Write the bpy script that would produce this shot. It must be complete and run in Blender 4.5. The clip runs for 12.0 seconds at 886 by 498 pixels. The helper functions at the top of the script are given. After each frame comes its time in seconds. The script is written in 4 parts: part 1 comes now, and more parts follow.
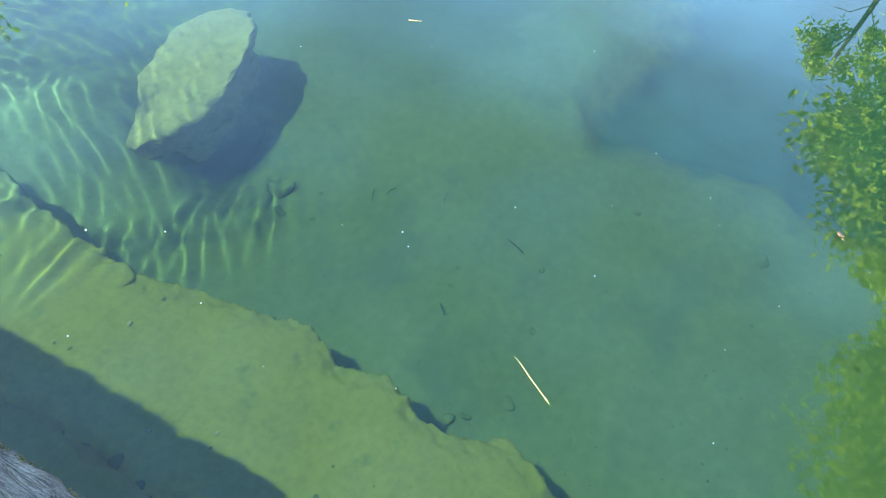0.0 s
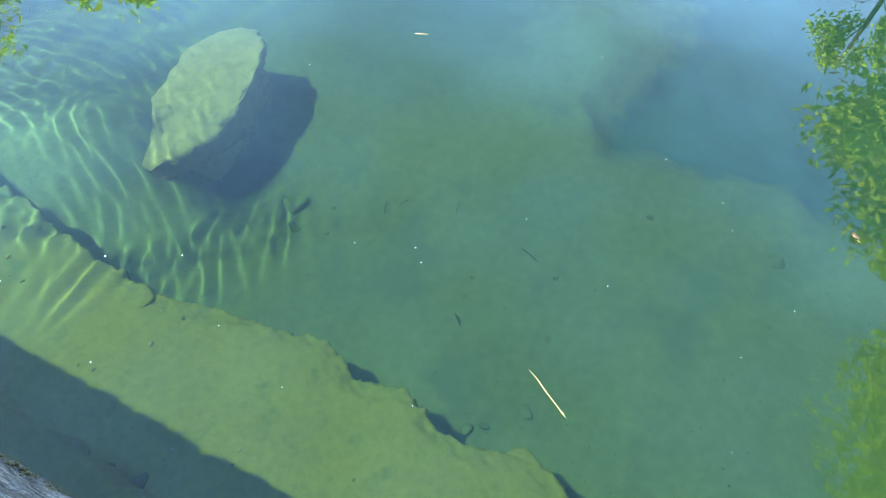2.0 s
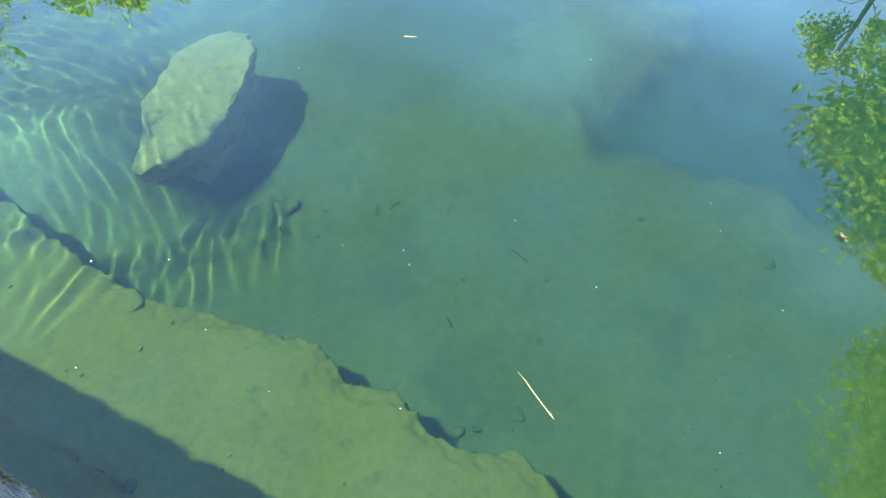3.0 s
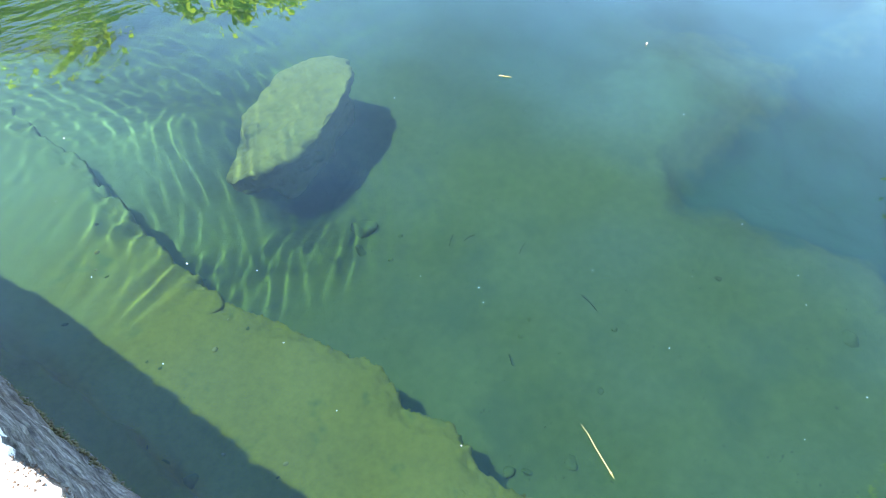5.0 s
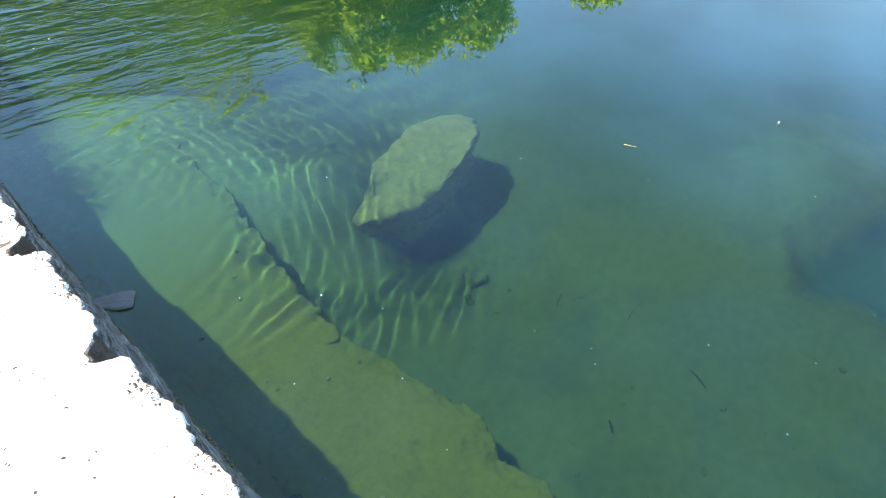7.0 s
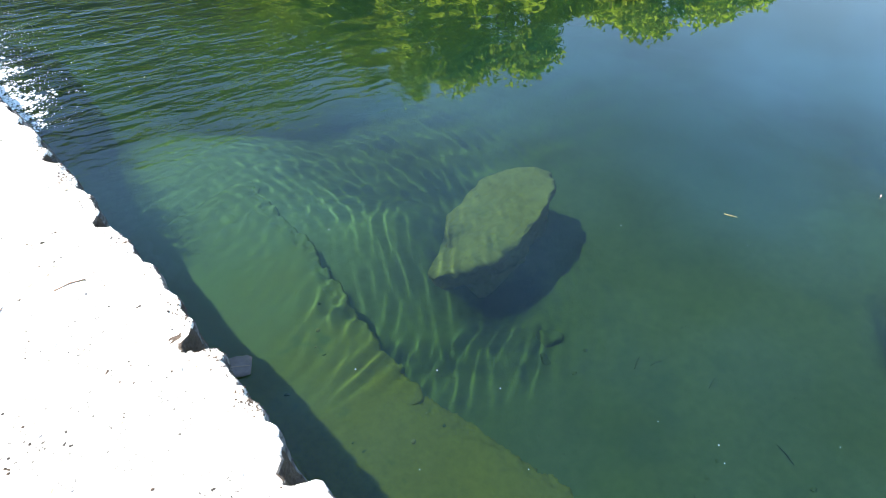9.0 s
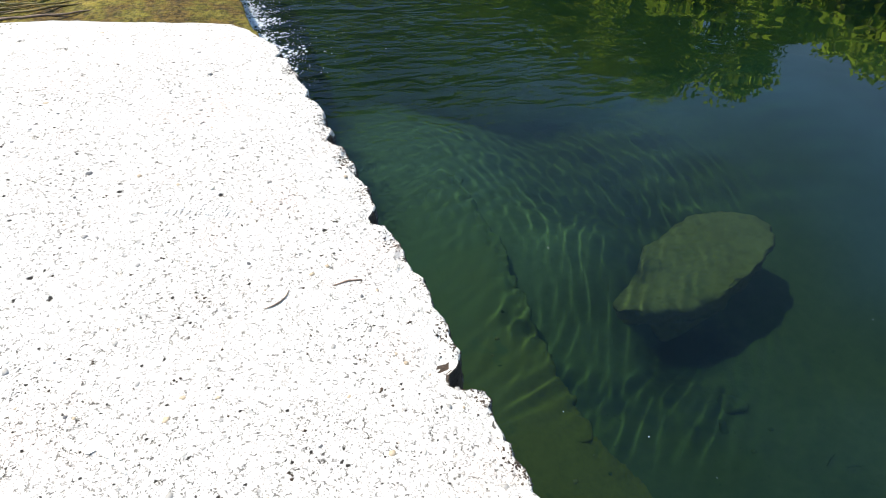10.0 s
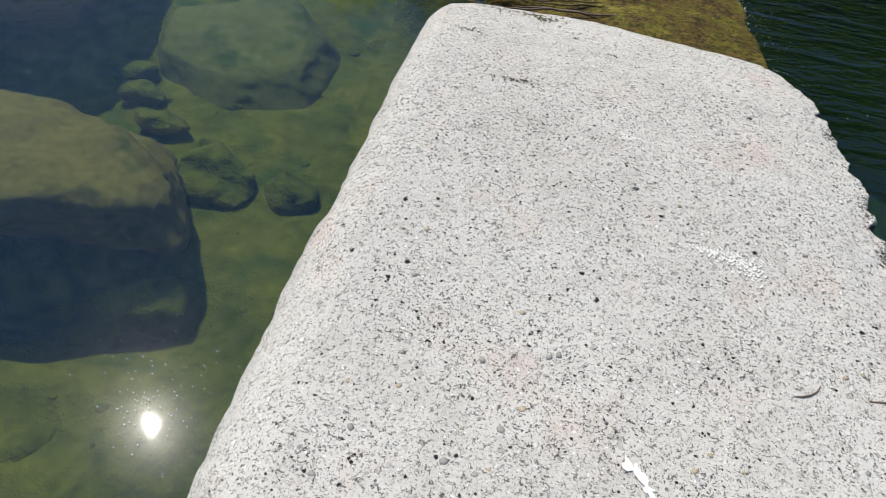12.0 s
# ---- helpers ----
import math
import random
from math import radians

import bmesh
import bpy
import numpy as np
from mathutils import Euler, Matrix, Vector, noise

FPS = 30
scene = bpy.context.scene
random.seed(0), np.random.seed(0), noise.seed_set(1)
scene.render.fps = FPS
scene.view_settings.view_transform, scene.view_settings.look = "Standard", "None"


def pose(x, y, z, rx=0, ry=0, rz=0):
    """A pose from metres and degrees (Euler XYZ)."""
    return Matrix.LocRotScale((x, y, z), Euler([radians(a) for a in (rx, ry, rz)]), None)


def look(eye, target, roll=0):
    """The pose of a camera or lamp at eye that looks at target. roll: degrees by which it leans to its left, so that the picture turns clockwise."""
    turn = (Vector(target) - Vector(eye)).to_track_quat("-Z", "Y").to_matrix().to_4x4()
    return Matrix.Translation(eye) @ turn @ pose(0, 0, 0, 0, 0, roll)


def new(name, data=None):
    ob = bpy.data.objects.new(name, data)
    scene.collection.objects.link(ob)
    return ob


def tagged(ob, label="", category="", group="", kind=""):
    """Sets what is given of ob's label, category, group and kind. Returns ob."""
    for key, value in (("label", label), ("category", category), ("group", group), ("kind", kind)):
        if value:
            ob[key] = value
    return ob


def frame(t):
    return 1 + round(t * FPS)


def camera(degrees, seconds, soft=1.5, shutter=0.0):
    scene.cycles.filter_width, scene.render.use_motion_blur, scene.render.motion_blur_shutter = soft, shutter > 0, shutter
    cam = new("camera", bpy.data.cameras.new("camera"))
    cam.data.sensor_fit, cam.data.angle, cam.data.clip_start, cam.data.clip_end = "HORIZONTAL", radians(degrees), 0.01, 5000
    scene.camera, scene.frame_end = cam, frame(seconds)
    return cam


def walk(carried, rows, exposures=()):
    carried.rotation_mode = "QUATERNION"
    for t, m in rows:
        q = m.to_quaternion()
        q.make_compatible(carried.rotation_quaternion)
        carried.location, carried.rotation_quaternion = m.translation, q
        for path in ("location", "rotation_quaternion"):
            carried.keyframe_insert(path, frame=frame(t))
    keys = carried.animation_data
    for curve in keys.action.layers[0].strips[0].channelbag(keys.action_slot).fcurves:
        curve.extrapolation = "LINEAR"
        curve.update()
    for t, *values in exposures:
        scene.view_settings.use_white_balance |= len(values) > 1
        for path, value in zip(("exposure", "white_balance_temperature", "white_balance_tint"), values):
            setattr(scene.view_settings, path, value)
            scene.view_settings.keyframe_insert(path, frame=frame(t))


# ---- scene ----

# camera and its walk
cam = camera(69.2, 12.0, soft=1.05)
PATH = [
    (0.0, pose(-0.024, -1.102, 1.869, 43.54, -5.84, -63.08)),
    (0.5, pose(-0.044, -1.093, 1.906, 43.86, -4.17, -61.89)),
    (1.0, pose(-0.034, -1.105, 1.912, 44.54, -3.90, -63.18)),
    (1.5, pose(-0.027, -1.084, 1.926, 44.93, -4.02, -63.87)),
    (2.0, pose(-0.002, -1.098, 1.919, 43.80, -3.68, -63.41)),
    (2.5, pose(0.008, -1.120, 1.914, 44.10, -3.69, -63.90)),
    (2.7, pose(0.013, -1.129, 1.914, 44.09, -3.69, -64.02)),
    (4.3, pose(0.000, -1.082, 1.920, 44.54, -4.21, -61.50)),
    (4.5, pose(-0.001, -1.084, 1.945, 44.35, -4.29, -60.05)),
    (5.0, pose(-0.018, -1.066, 1.979, 45.79, -4.31, -55.41)),
    (5.5, pose(-0.045, -1.072, 2.025, 47.02, -3.63, -50.76)),
    (6.0, pose(-0.108, -1.096, 2.052, 48.24, -3.73, -45.63)),
    (6.5, pose(-0.151, -1.114, 2.076, 49.41, -3.53, -43.27)),
    (6.7, pose(-0.160, -1.094, 2.059, 49.78, -3.26, -43.59)),
    (8.3, pose(-0.243, -0.782, 2.125, 50.65, -1.24, -52.48)),
    (8.5, pose(-0.284, -0.717, 2.145, 50.63, -1.93, -49.60)),
    (9.0, pose(-0.356, -0.583, 2.218, 51.20, -3.84, -41.81)),
    (9.5, pose(-0.439, -0.320, 2.270, 50.18, -5.71, -35.27)),
    (10.0, pose(-0.610, -0.122, 2.253, 47.85, -6.50, -24.00)),
    (10.5, pose(-0.890, 0.001, 2.292, 47.65, -7.49, -14.69)),
    (11.0, pose(-1.192, 0.072, 2.277, 47.90, -6.10, 1.76)),
    (11.5, pose(-1.319, 0.077, 2.268, 44.57, -5.32, 9.29)),
    (12.0, pose(-1.350, 0.068, 2.271, 44.31, -5.34, 9.42)),
]
EXPOSURE = [(0.0, 3.38), (2.5, 3.38), (4.5, 3.40), (5.5, 3.13), (6.0, 3.07), (6.5, 2.65), (8.3, 2.95), (9.0, 2.30), (9.5, 1.68), (10.0, 0.85), (10.5, 0.25), (11.0, 0.10), (12.0, -0.08)]
walk(cam, PATH, EXPOSURE)

# world and sun
SUN = Vector((-0.3587, 0.4185, 0.8344)).normalized()
world = bpy.data.worlds.new("sky")
scene.world = world
world.use_nodes = True
wn, wl = world.node_tree.nodes, world.node_tree.links
wn.clear()
sky = wn.new("ShaderNodeTexSky")
sky.sky_type, sky.sun_disc = "NISHITA", False
sky.sun_elevation = math.asin(SUN.z)
sky.sun_rotation = math.atan2(SUN.x, SUN.y)
sky.air_density, sky.dust_density, sky.ozone_density = 1.1, 0.4, 3.0
wbg, wout = wn.new("ShaderNodeBackground"), wn.new("ShaderNodeOutputWorld")
wbg.inputs["Strength"].default_value = 0.102
# thin high cloud
wco = wn.new("ShaderNodeTexCoord")
wmap = wn.new("ShaderNodeMapping")
wmap.inputs["Scale"].default_value = (1.6, 2.6, 5.0)
wl.new(wco.outputs["Generated"], wmap.inputs[0])
cloud = wn.new("ShaderNodeTexNoise")
cloud.inputs["Scale"].default_value, cloud.inputs["Detail"].default_value, cloud.inputs["Roughness"].default_value = 1.5, 7.0, 0.55
wl.new(wmap.outputs[0], cloud.inputs["Vector"])
cover = wn.new("ShaderNodeMapRange")
for k, v in (("From Min", 0.36), ("From Max", 0.80), ("To Min", 0.0), ("To Max", 0.30)):
    cover.inputs[k].default_value = v
wl.new(cloud.outputs["Fac"], cover.inputs["Value"])
wmix = wn.new("ShaderNodeMix")
wmix.data_type = "RGBA"
wl.new(cover.outputs[0], wmix.inputs[0])
wl.new(sky.outputs[0], wmix.inputs[6])
wmix.inputs[7].default_value = (3.8, 9.3, 17.0, 1)
wl.new(wmix.outputs[2], wbg.inputs[0])
wl.new(wbg.outputs[0], wout.inputs[0])

sun_data = bpy.data.lights.new("sun", "SUN")
sun_data.energy, sun_data.angle, sun_data.color = 4.05, radians(0.53), (1.0, 0.94, 0.85)
sun_data.cycles.is_caustics_light = True
sun = new("sun", sun_data)
sun.matrix_world = look(SUN * 50, (0, 0, 0))

# materials
def material(name):
    m = bpy.data.materials.new(name)
    m.use_nodes = True
    n, l = m.node_tree.nodes, m.node_tree.links
    n.clear()
    out = n.new("ShaderNodeOutputMaterial")
    return m, n, l, out


def node(n, kind, **values):
    nd = n.new(kind)
    for k, v in values.items():
        nd.inputs[k.replace("_", " ")].default_value = v
    return nd


def noise_tex(n, l, scale, detail=6.0, rough=0.6, kind="noise"):
    """A noise or cell texture in world metres."""
    geo = n.new("ShaderNodeNewGeometry")
    if kind == "noise":
        tex = node(n, "ShaderNodeTexNoise", Scale=scale, Detail=detail, Roughness=rough)
    else:
        tex = node(n, "ShaderNodeTexVoronoi", Scale=scale)
    l.new(geo.outputs["Position"], tex.inputs["Vector"])
    return tex


def ramp(n, l, source, stops):
    r = n.new("ShaderNodeValToRGB")
    e = r.color_ramp.elements
    while len(e) < len(stops):
        e.new(0.5)
    for el, (p, c) in zip(e, stops):
        el.position, el.color = p, (*c, 1.0)
    l.new(source, r.inputs["Fac"])
    return r.outputs["Color"]


def mixed(n, l, fac, a, b, mode="MIX"):
    m = n.new("ShaderNodeMix")
    m.data_type, m.blend_type = "RGBA", mode
    if isinstance(fac, float):
        m.inputs["Factor"].default_value = fac
    else:
        l.new(fac, m.inputs["Factor"])
    for sock, v in (("A", a), ("B", b)):
        s = [i for i in m.inputs if i.name == sock and i.type == "RGBA"][0]
        if isinstance(v, tuple):
            s.default_value = (*v, 1.0)
        else:
            l.new(v, s)
    return [o for o in m.outputs if o.type == "RGBA"][0]


def bumped(n, l, height, strength, distance, below=None):
    b = node(n, "ShaderNodeBump", Strength=strength, Distance=distance)
    l.new(height, b.inputs["Height"])
    if below:
        l.new(below, b.inputs["Normal"])
    return b.outputs["Normal"]


def surface(name, stops, scale, fine_stops, fine_scale, fine=0.5, rough=0.8, bump=0.4, deep=0.01, stain=None, metal=0.0, silt=None):
    """Colour at two scales, relief from both."""
    m, n, l, out = material(name)
    big = noise_tex(n, l, scale)
    small = noise_tex(n, l, fine_scale, 4.0, 0.7)
    col = mixed(n, l, fine, ramp(n, l, big.outputs["Fac"], stops), ramp(n, l, small.outputs["Fac"], fine_stops))
    if stain:
        patch = noise_tex(n, l, stain[0], 3.0)
        f = ramp(n, l, patch.outputs["Fac"], [(stain[1], (0, 0, 0)), (stain[1] + 0.12, (1, 1, 1))])
        col = mixed(n, l, f, col, stain[2])
    if silt:
        geo, sep, far = n.new("ShaderNodeNewGeometry"), n.new("ShaderNodeSeparateXYZ"), n.new("ShaderNodeMapRange")
        l.new(geo.outputs["Position"], sep.inputs[0])
        wander = node(n, "ShaderNodeMath")
        wander.operation = "MULTIPLY_ADD"
        l.new(noise_tex(n, l, 2.5, 4.0).outputs["Fac"], wander.inputs[0])
        wander.inputs[1].default_value = 1.4
        l.new(sep.outputs["Y"], wander.inputs[2])
        for k, v in (("From Min", silt[0]), ("From Max", silt[1])):
            far.inputs[k].default_value = v
        l.new(wander.outputs[0], far.inputs["Value"])
        col = mixed(n, l, far.outputs[0], col, silt[2])
    p = node(n, "ShaderNodeBsdfPrincipled", Roughness=rough, Metallic=metal)
    l.new(col, p.inputs["Base Color"])
    nb = bumped(n, l, big.outputs["Fac"], bump, deep * 3)
    l.new(bumped(n, l, small.outputs["Fac"], bump, deep, nb), p.inputs["Normal"])
    l.new(p.outputs[0], out.inputs["Surface"])
    return m


def current_ripples(n, l):
    """Fine ripples drawn out across the current, below the overflow and along the wall."""
    geo, sep = n.new("ShaderNodeNewGeometry"), n.new("ShaderNodeSeparateXYZ")
    l.new(geo.outputs["Position"], sep.inputs[0])
    masks = []
    for axis, a, b in (("Y", 2.55, 4.1), ("X", 3.3, 1.3)):
        f = n.new("ShaderNodeMapRange")
        f.interpolation_type = "SMOOTHSTEP"
        f.inputs["From Min"].default_value, f.inputs["From Max"].default_value = a, b
        l.new(sep.outputs[axis], f.inputs["Value"])
        masks.append(f.outputs[0])
    normal = None
    for turn, across, along, deep in ((-8, 5.0, 1.7, 0.036), (-24, 9.0, 3.2, 0.022), (12, 18.0, 7.0, 0.007)):
        mp = n.new("ShaderNodeMapping")
        mp.inputs["Rotation"].default_value = (0, 0, radians(-turn))
        mp.inputs["Scale"].default_value = (along, across, 1.0)
        l.new(geo.outputs["Position"], mp.inputs["Vector"])
        wave = node(n, "ShaderNodeTexNoise", Scale=1.0, Detail=2.0, Roughness=0.5, Distortion=0.8)
        l.new(mp.outputs[0], wave.inputs["Vector"])
        part_of = mixed(n, l, 1.0, mixed(n, l, 1.0, masks[0], masks[1], "MULTIPLY"), wave.outputs["Fac"], "MULTIPLY")
        normal = bumped(n, l, part_of, 1.0, deep, normal)
    return normal


def water_material(name, tint, veil_colour, veil, gloss, film=0.0, rippled=False):
    """Clear water: it bends light, takes some of the red, holds a little fine silt, and mirrors by its angle."""
    m, n, l, out = material(name)
    refr = node(n, "ShaderNodeBsdfRefraction", Roughness=0.0, IOR=1.333)
    refr.inputs["Color"].default_value = (*tint, 1)
    glos = node(n, "ShaderNodeBsdfGlossy", Roughness=gloss)
    dif = node(n, "ShaderNodeBsdfDiffuse")
    dif.inputs["Color"].default_value = (*veil_colour, 1)
    body = node(n, "ShaderNodeMixShader", Fac=veil)
    l.new(refr.outputs[0], body.inputs[1])
    l.new(dif.outputs[0], body.inputs[2])
    fr = node(n, "ShaderNodeFresnel", IOR=1.333)
    mix = n.new("ShaderNodeMixShader")
    l.new(fr.outputs[0], mix.inputs[0])
    l.new(body.outputs[0], mix.inputs[1])
    mirror = glos.outputs[0]
    if rippled:
        l.new(current_ripples(n, l), glos.inputs["Normal"])
    if film:
        dust = node(n, "ShaderNodeBsdfGlossy", Roughness=0.17)
        both = node(n, "ShaderNodeMixShader", Fac=film)
        l.new(mirror, both.inputs[1])
        l.new(dust.outputs[0], both.inputs[2])
        mirror = both.outputs[0]
    l.new(mirror, mix.inputs[2])
    l.new(mix.outputs[0], out.inputs["Surface"])
    return m


def concrete_material():
    """Worn concrete: pale paste, exposed chips and pebbles, small dark pits, grey and buff stains."""
    m, n, l, out = material("worn_concrete")
    base = noise_tex(n, l, 1.7, 5.0)
    col = ramp(n, l, base.outputs["Fac"], [(0.3, (0.64, 0.595, 0.53)), (0.55, (0.695, 0.655, 0.585)), (0.75, (0.73, 0.69, 0.625))])
    buff = noise_tex(n, l, 3.4, 4.0)
    f = ramp(n, l, buff.outputs["Fac"], [(0.55, (0, 0, 0)), (0.72, (0.45, 0.45, 0.45))])
    col = mixed(n, l, f, col, (0.68, 0.51, 0.42))
    worn = noise_tex(n, l, 9.0, 6.0, 0.7)
    col = mixed(n, l, 0.28, col, ramp(n, l, worn.outputs["Fac"], [(0.36, (0.66, 0.64, 0.61)), (0.52, (1, 1, 1))]), "MULTIPLY")
    # a warped place, so that no spot is round
    geo = n.new("ShaderNodeNewGeometry")
    warp = noise_tex(n, l, 70.0, 3.0)
    add = n.new("ShaderNodeVectorMath")
    add.operation = "MULTIPLY_ADD"
    l.new(warp.outputs["Color"], add.inputs[0])
    add.inputs[1].default_value = (0.016, 0.016, 0.016)
    l.new(geo.outputs["Position"], add.inputs[2])
    # chips of stone in the paste, mostly close to its colour
    chips = []
    for scale, lo, hi, rare in ((42.0, 0.24, 0.33, 0.70), (85.0, 0.26, 0.38, 0.62)):
        v = node(n, "ShaderNodeTexVoronoi", Scale=scale)
        l.new(add.outputs[0], v.inputs["Vector"])
        hit = ramp(n, l, v.outputs["Distance"], [(lo, (1, 1, 1)), (hi, (0, 0, 0))])
        sep = n.new("ShaderNodeSeparateColor")
        l.new(v.outputs["Color"], sep.inputs[0])
        pick = ramp(n, l, sep.outputs[0], [(0.0, (0.36, 0.345, 0.32)), (0.2, (0.50, 0.48, 0.44)), (0.42, (0.60, 0.53, 0.44)), (0.62, (0.72, 0.69, 0.63)), (1.0, (0.90, 0.88, 0.83))])
        some = ramp(n, l, sep.outputs[1], [(rare, (0, 0, 0)), (rare + 0.05, (0.85, 0.85, 0.85))])
        both = mixed(n, l, 1.0, hit, some, "MULTIPLY")
        col = mixed(n, l, both, col, pick)
        # the paste has worn away along part of each chip's edge; the socket's shade is painted in dark
        ring = ramp(n, l, v.outputs["Distance"], [(hi - 0.02, (0, 0, 0)), (hi + 0.01, (1, 1, 1)), (hi + 0.05, (1, 1, 1)), (hi + 0.08, (0, 0, 0))])
        half_way = ramp(n, l, noise_tex(n, l, scale * 1.1, 1.0).outputs["Fac"], [(0.50, (0, 0, 0)), (0.54, (0.85, 0.85, 0.85))])
        ring = mixed(n, l, 1.0, mixed(n, l, 1.0, ring, some, "MULTIPLY"), half_way, "MULTIPLY")
        col = mixed(n, l, ring, col, (0.17, 0.155, 0.135))
        chips.append(both)
    # short crooked grooves where the paste has worn off round the sand
    grooves = []
    for scale, half, mask, cut, shade in ((40.0, 0.026, 52.0, 0.60, (0.17, 0.155, 0.13)), (72.0, 0.042, 80.0, 0.575, (0.07, 0.062, 0.052)), (120.0, 0.06, 125.0, 0.56, (0.24, 0.22, 0.19))):
        crook = node(n, "ShaderNodeTexNoise", Scale=scale, Detail=2.5, Roughness=0.55, Distortion=0.5)
        l.new(geo.outputs["Position"], crook.inputs["Vector"])
        off = n.new("ShaderNodeMath")
        off.operation = "SUBTRACT"
        l.new(crook.outputs["Fac"], off.inputs[0])
        off.inputs[1].default_value = 0.5
        size = n.new("ShaderNodeMath")
        size.operation = "ABSOLUTE"
        l.new(off.outputs[0], size.inputs[0])
        line = ramp(n, l, size.outputs[0], [(half * 0.8, (1, 1, 1)), (half, (0, 0, 0))])
        gap = ramp(n, l, noise_tex(n, l, mask, 2.0, 0.6).outputs["Fac"], [(cut, (0, 0, 0)), (cut + 0.02, (1, 1, 1))])
        line = mixed(n, l, 1.0, line, gap, "MULTIPLY")
        thick = ramp(n, l, noise_tex(n, l, 3.1, 3.0).outputs["Fac"], [(0.32, (0.6, 0.6, 0.6)), (0.62, (1, 1, 1))])
        line = mixed(n, l, 1.0, line, thick, "MULTIPLY")
        col = mixed(n, l, line, col, shade)
        grooves.append(line)
    # fine grit
    for scale, lo in ((220.0, 0.84), (380.0, 0.84)):
        grit = noise_tex(n, l, scale, 2.0, 0.6)
        col = mixed(n, l, 0.85, col, ramp(n, l, grit.outputs["Fac"], [(0.36, (lo, lo, lo)), (0.46, (1, 1, 1))]), "MULTIPLY")
    # pits
    pits = []
    for scale, few, lo, hi in ((9.0, 0.60, 0.055, 0.085), (20.0, 0.72, 0.08, 0.12), (37.0, 0.78, 0.11, 0.16)):
        pv = node(n, "ShaderNodeTexVoronoi", Scale=scale)
        l.new(add.outputs[0], pv.inputs["Vector"])
        psep = n.new("ShaderNodeSeparateColor")
        l.new(pv.outputs["Color"], psep.inputs[0])
        rare = ramp(n, l, psep.outputs[2], [(few, (0, 0, 0)), (few + 0.03, (1, 1, 1))])
        pit = mixed(n, l, 1.0, ramp(n, l, pv.outputs["Distance"], [(lo, (1, 1, 1)), (hi, (0, 0, 0))]), rare, "MULTIPLY")
        col = mixed(n, l, pit, col, (0.03, 0.026, 0.022))
        pits.append(pit)
    p = node(n, "ShaderNodeBsdfPrincipled", Roughness=0.93)
    p.inputs["Specular IOR Level"].default_value = 0.25
    l.new(col, p.inputs["Base Color"])
    nb = bumped(n, l, noise_tex(n, l, 26.0, 5.0, 0.6).outputs["Fac"], 0.5, 0.012)
    nb = bumped(n, l, noise_tex(n, l, 105.0, 3.0, 0.6).outputs["Fac"], 0.6, 0.004, nb)
    nb = bumped(n, l, chips[0], 0.5, 0.003, nb)
    for low_part, deep in ((grooves[0], 0.004), (grooves[1], 0.004), (pits[0], 0.006)):
        low = n.new("ShaderNodeInvert")
        l.new(low_part, low.inputs["Color"])
        nb = bumped(n, l, low.outputs[0], 0.8, deep, nb)
    l.new(nb, p.inputs["Normal"])
    l.new(p.outputs[0], out.inputs["Surface"])
    return m


def side_material():
    """Weathered side of the block: grey render worn into long grooves, brown and pale patches."""
    m, n, l, out = material("weathered_side")
    geo, mp = n.new("ShaderNodeNewGeometry"), n.new("ShaderNodeMapping")
    mp.inputs["Scale"].default_value = (34.0, 8.0, 34.0)
    l.new(geo.outputs["Position"], mp.inputs["Vector"])
    streak = node(n, "ShaderNodeTexNoise", Scale=1.0, Detail=6.0, Roughness=0.65, Distortion=0.6)
    l.new(mp.outputs[0], streak.inputs["Vector"])
    big, fine = noise_tex(n, l, 7.0, 5.0), noise_tex(n, l, 60.0, 4.0, 0.7)
    col = ramp(n, l, streak.outputs["Fac"], [(0.36, (0.035, 0.032, 0.03)), (0.47, (0.13, 0.12, 0.11)), (0.56, (0.22, 0.205, 0.19)), (0.68, (0.42, 0.40, 0.37))])
    col = mixed(n, l, 0.6, col, ramp(n, l, fine.outputs["Fac"], [(0.38, (0.30, 0.29, 0.27)), (0.55, (1, 1, 1))]), "MULTIPLY")
    col = mixed(n, l, ramp(n, l, big.outputs["Fac"], [(0.52, (0, 0, 0)), (0.66, (0.65, 0.65, 0.65))]), col, (0.075, 0.055, 0.04))
    p = node(n, "ShaderNodeBsdfPrincipled", Roughness=0.9)
    l.new(col, p.inputs["Base Color"])
    nb = bumped(n, l, streak.outputs["Fac"], 1.0, 0.05)
    l.new(bumped(n, l, fine.outputs["Fac"], 0.8, 0.01, nb), p.inputs["Normal"])
    l.new(p.outputs[0], out.inputs["Surface"])
    return m


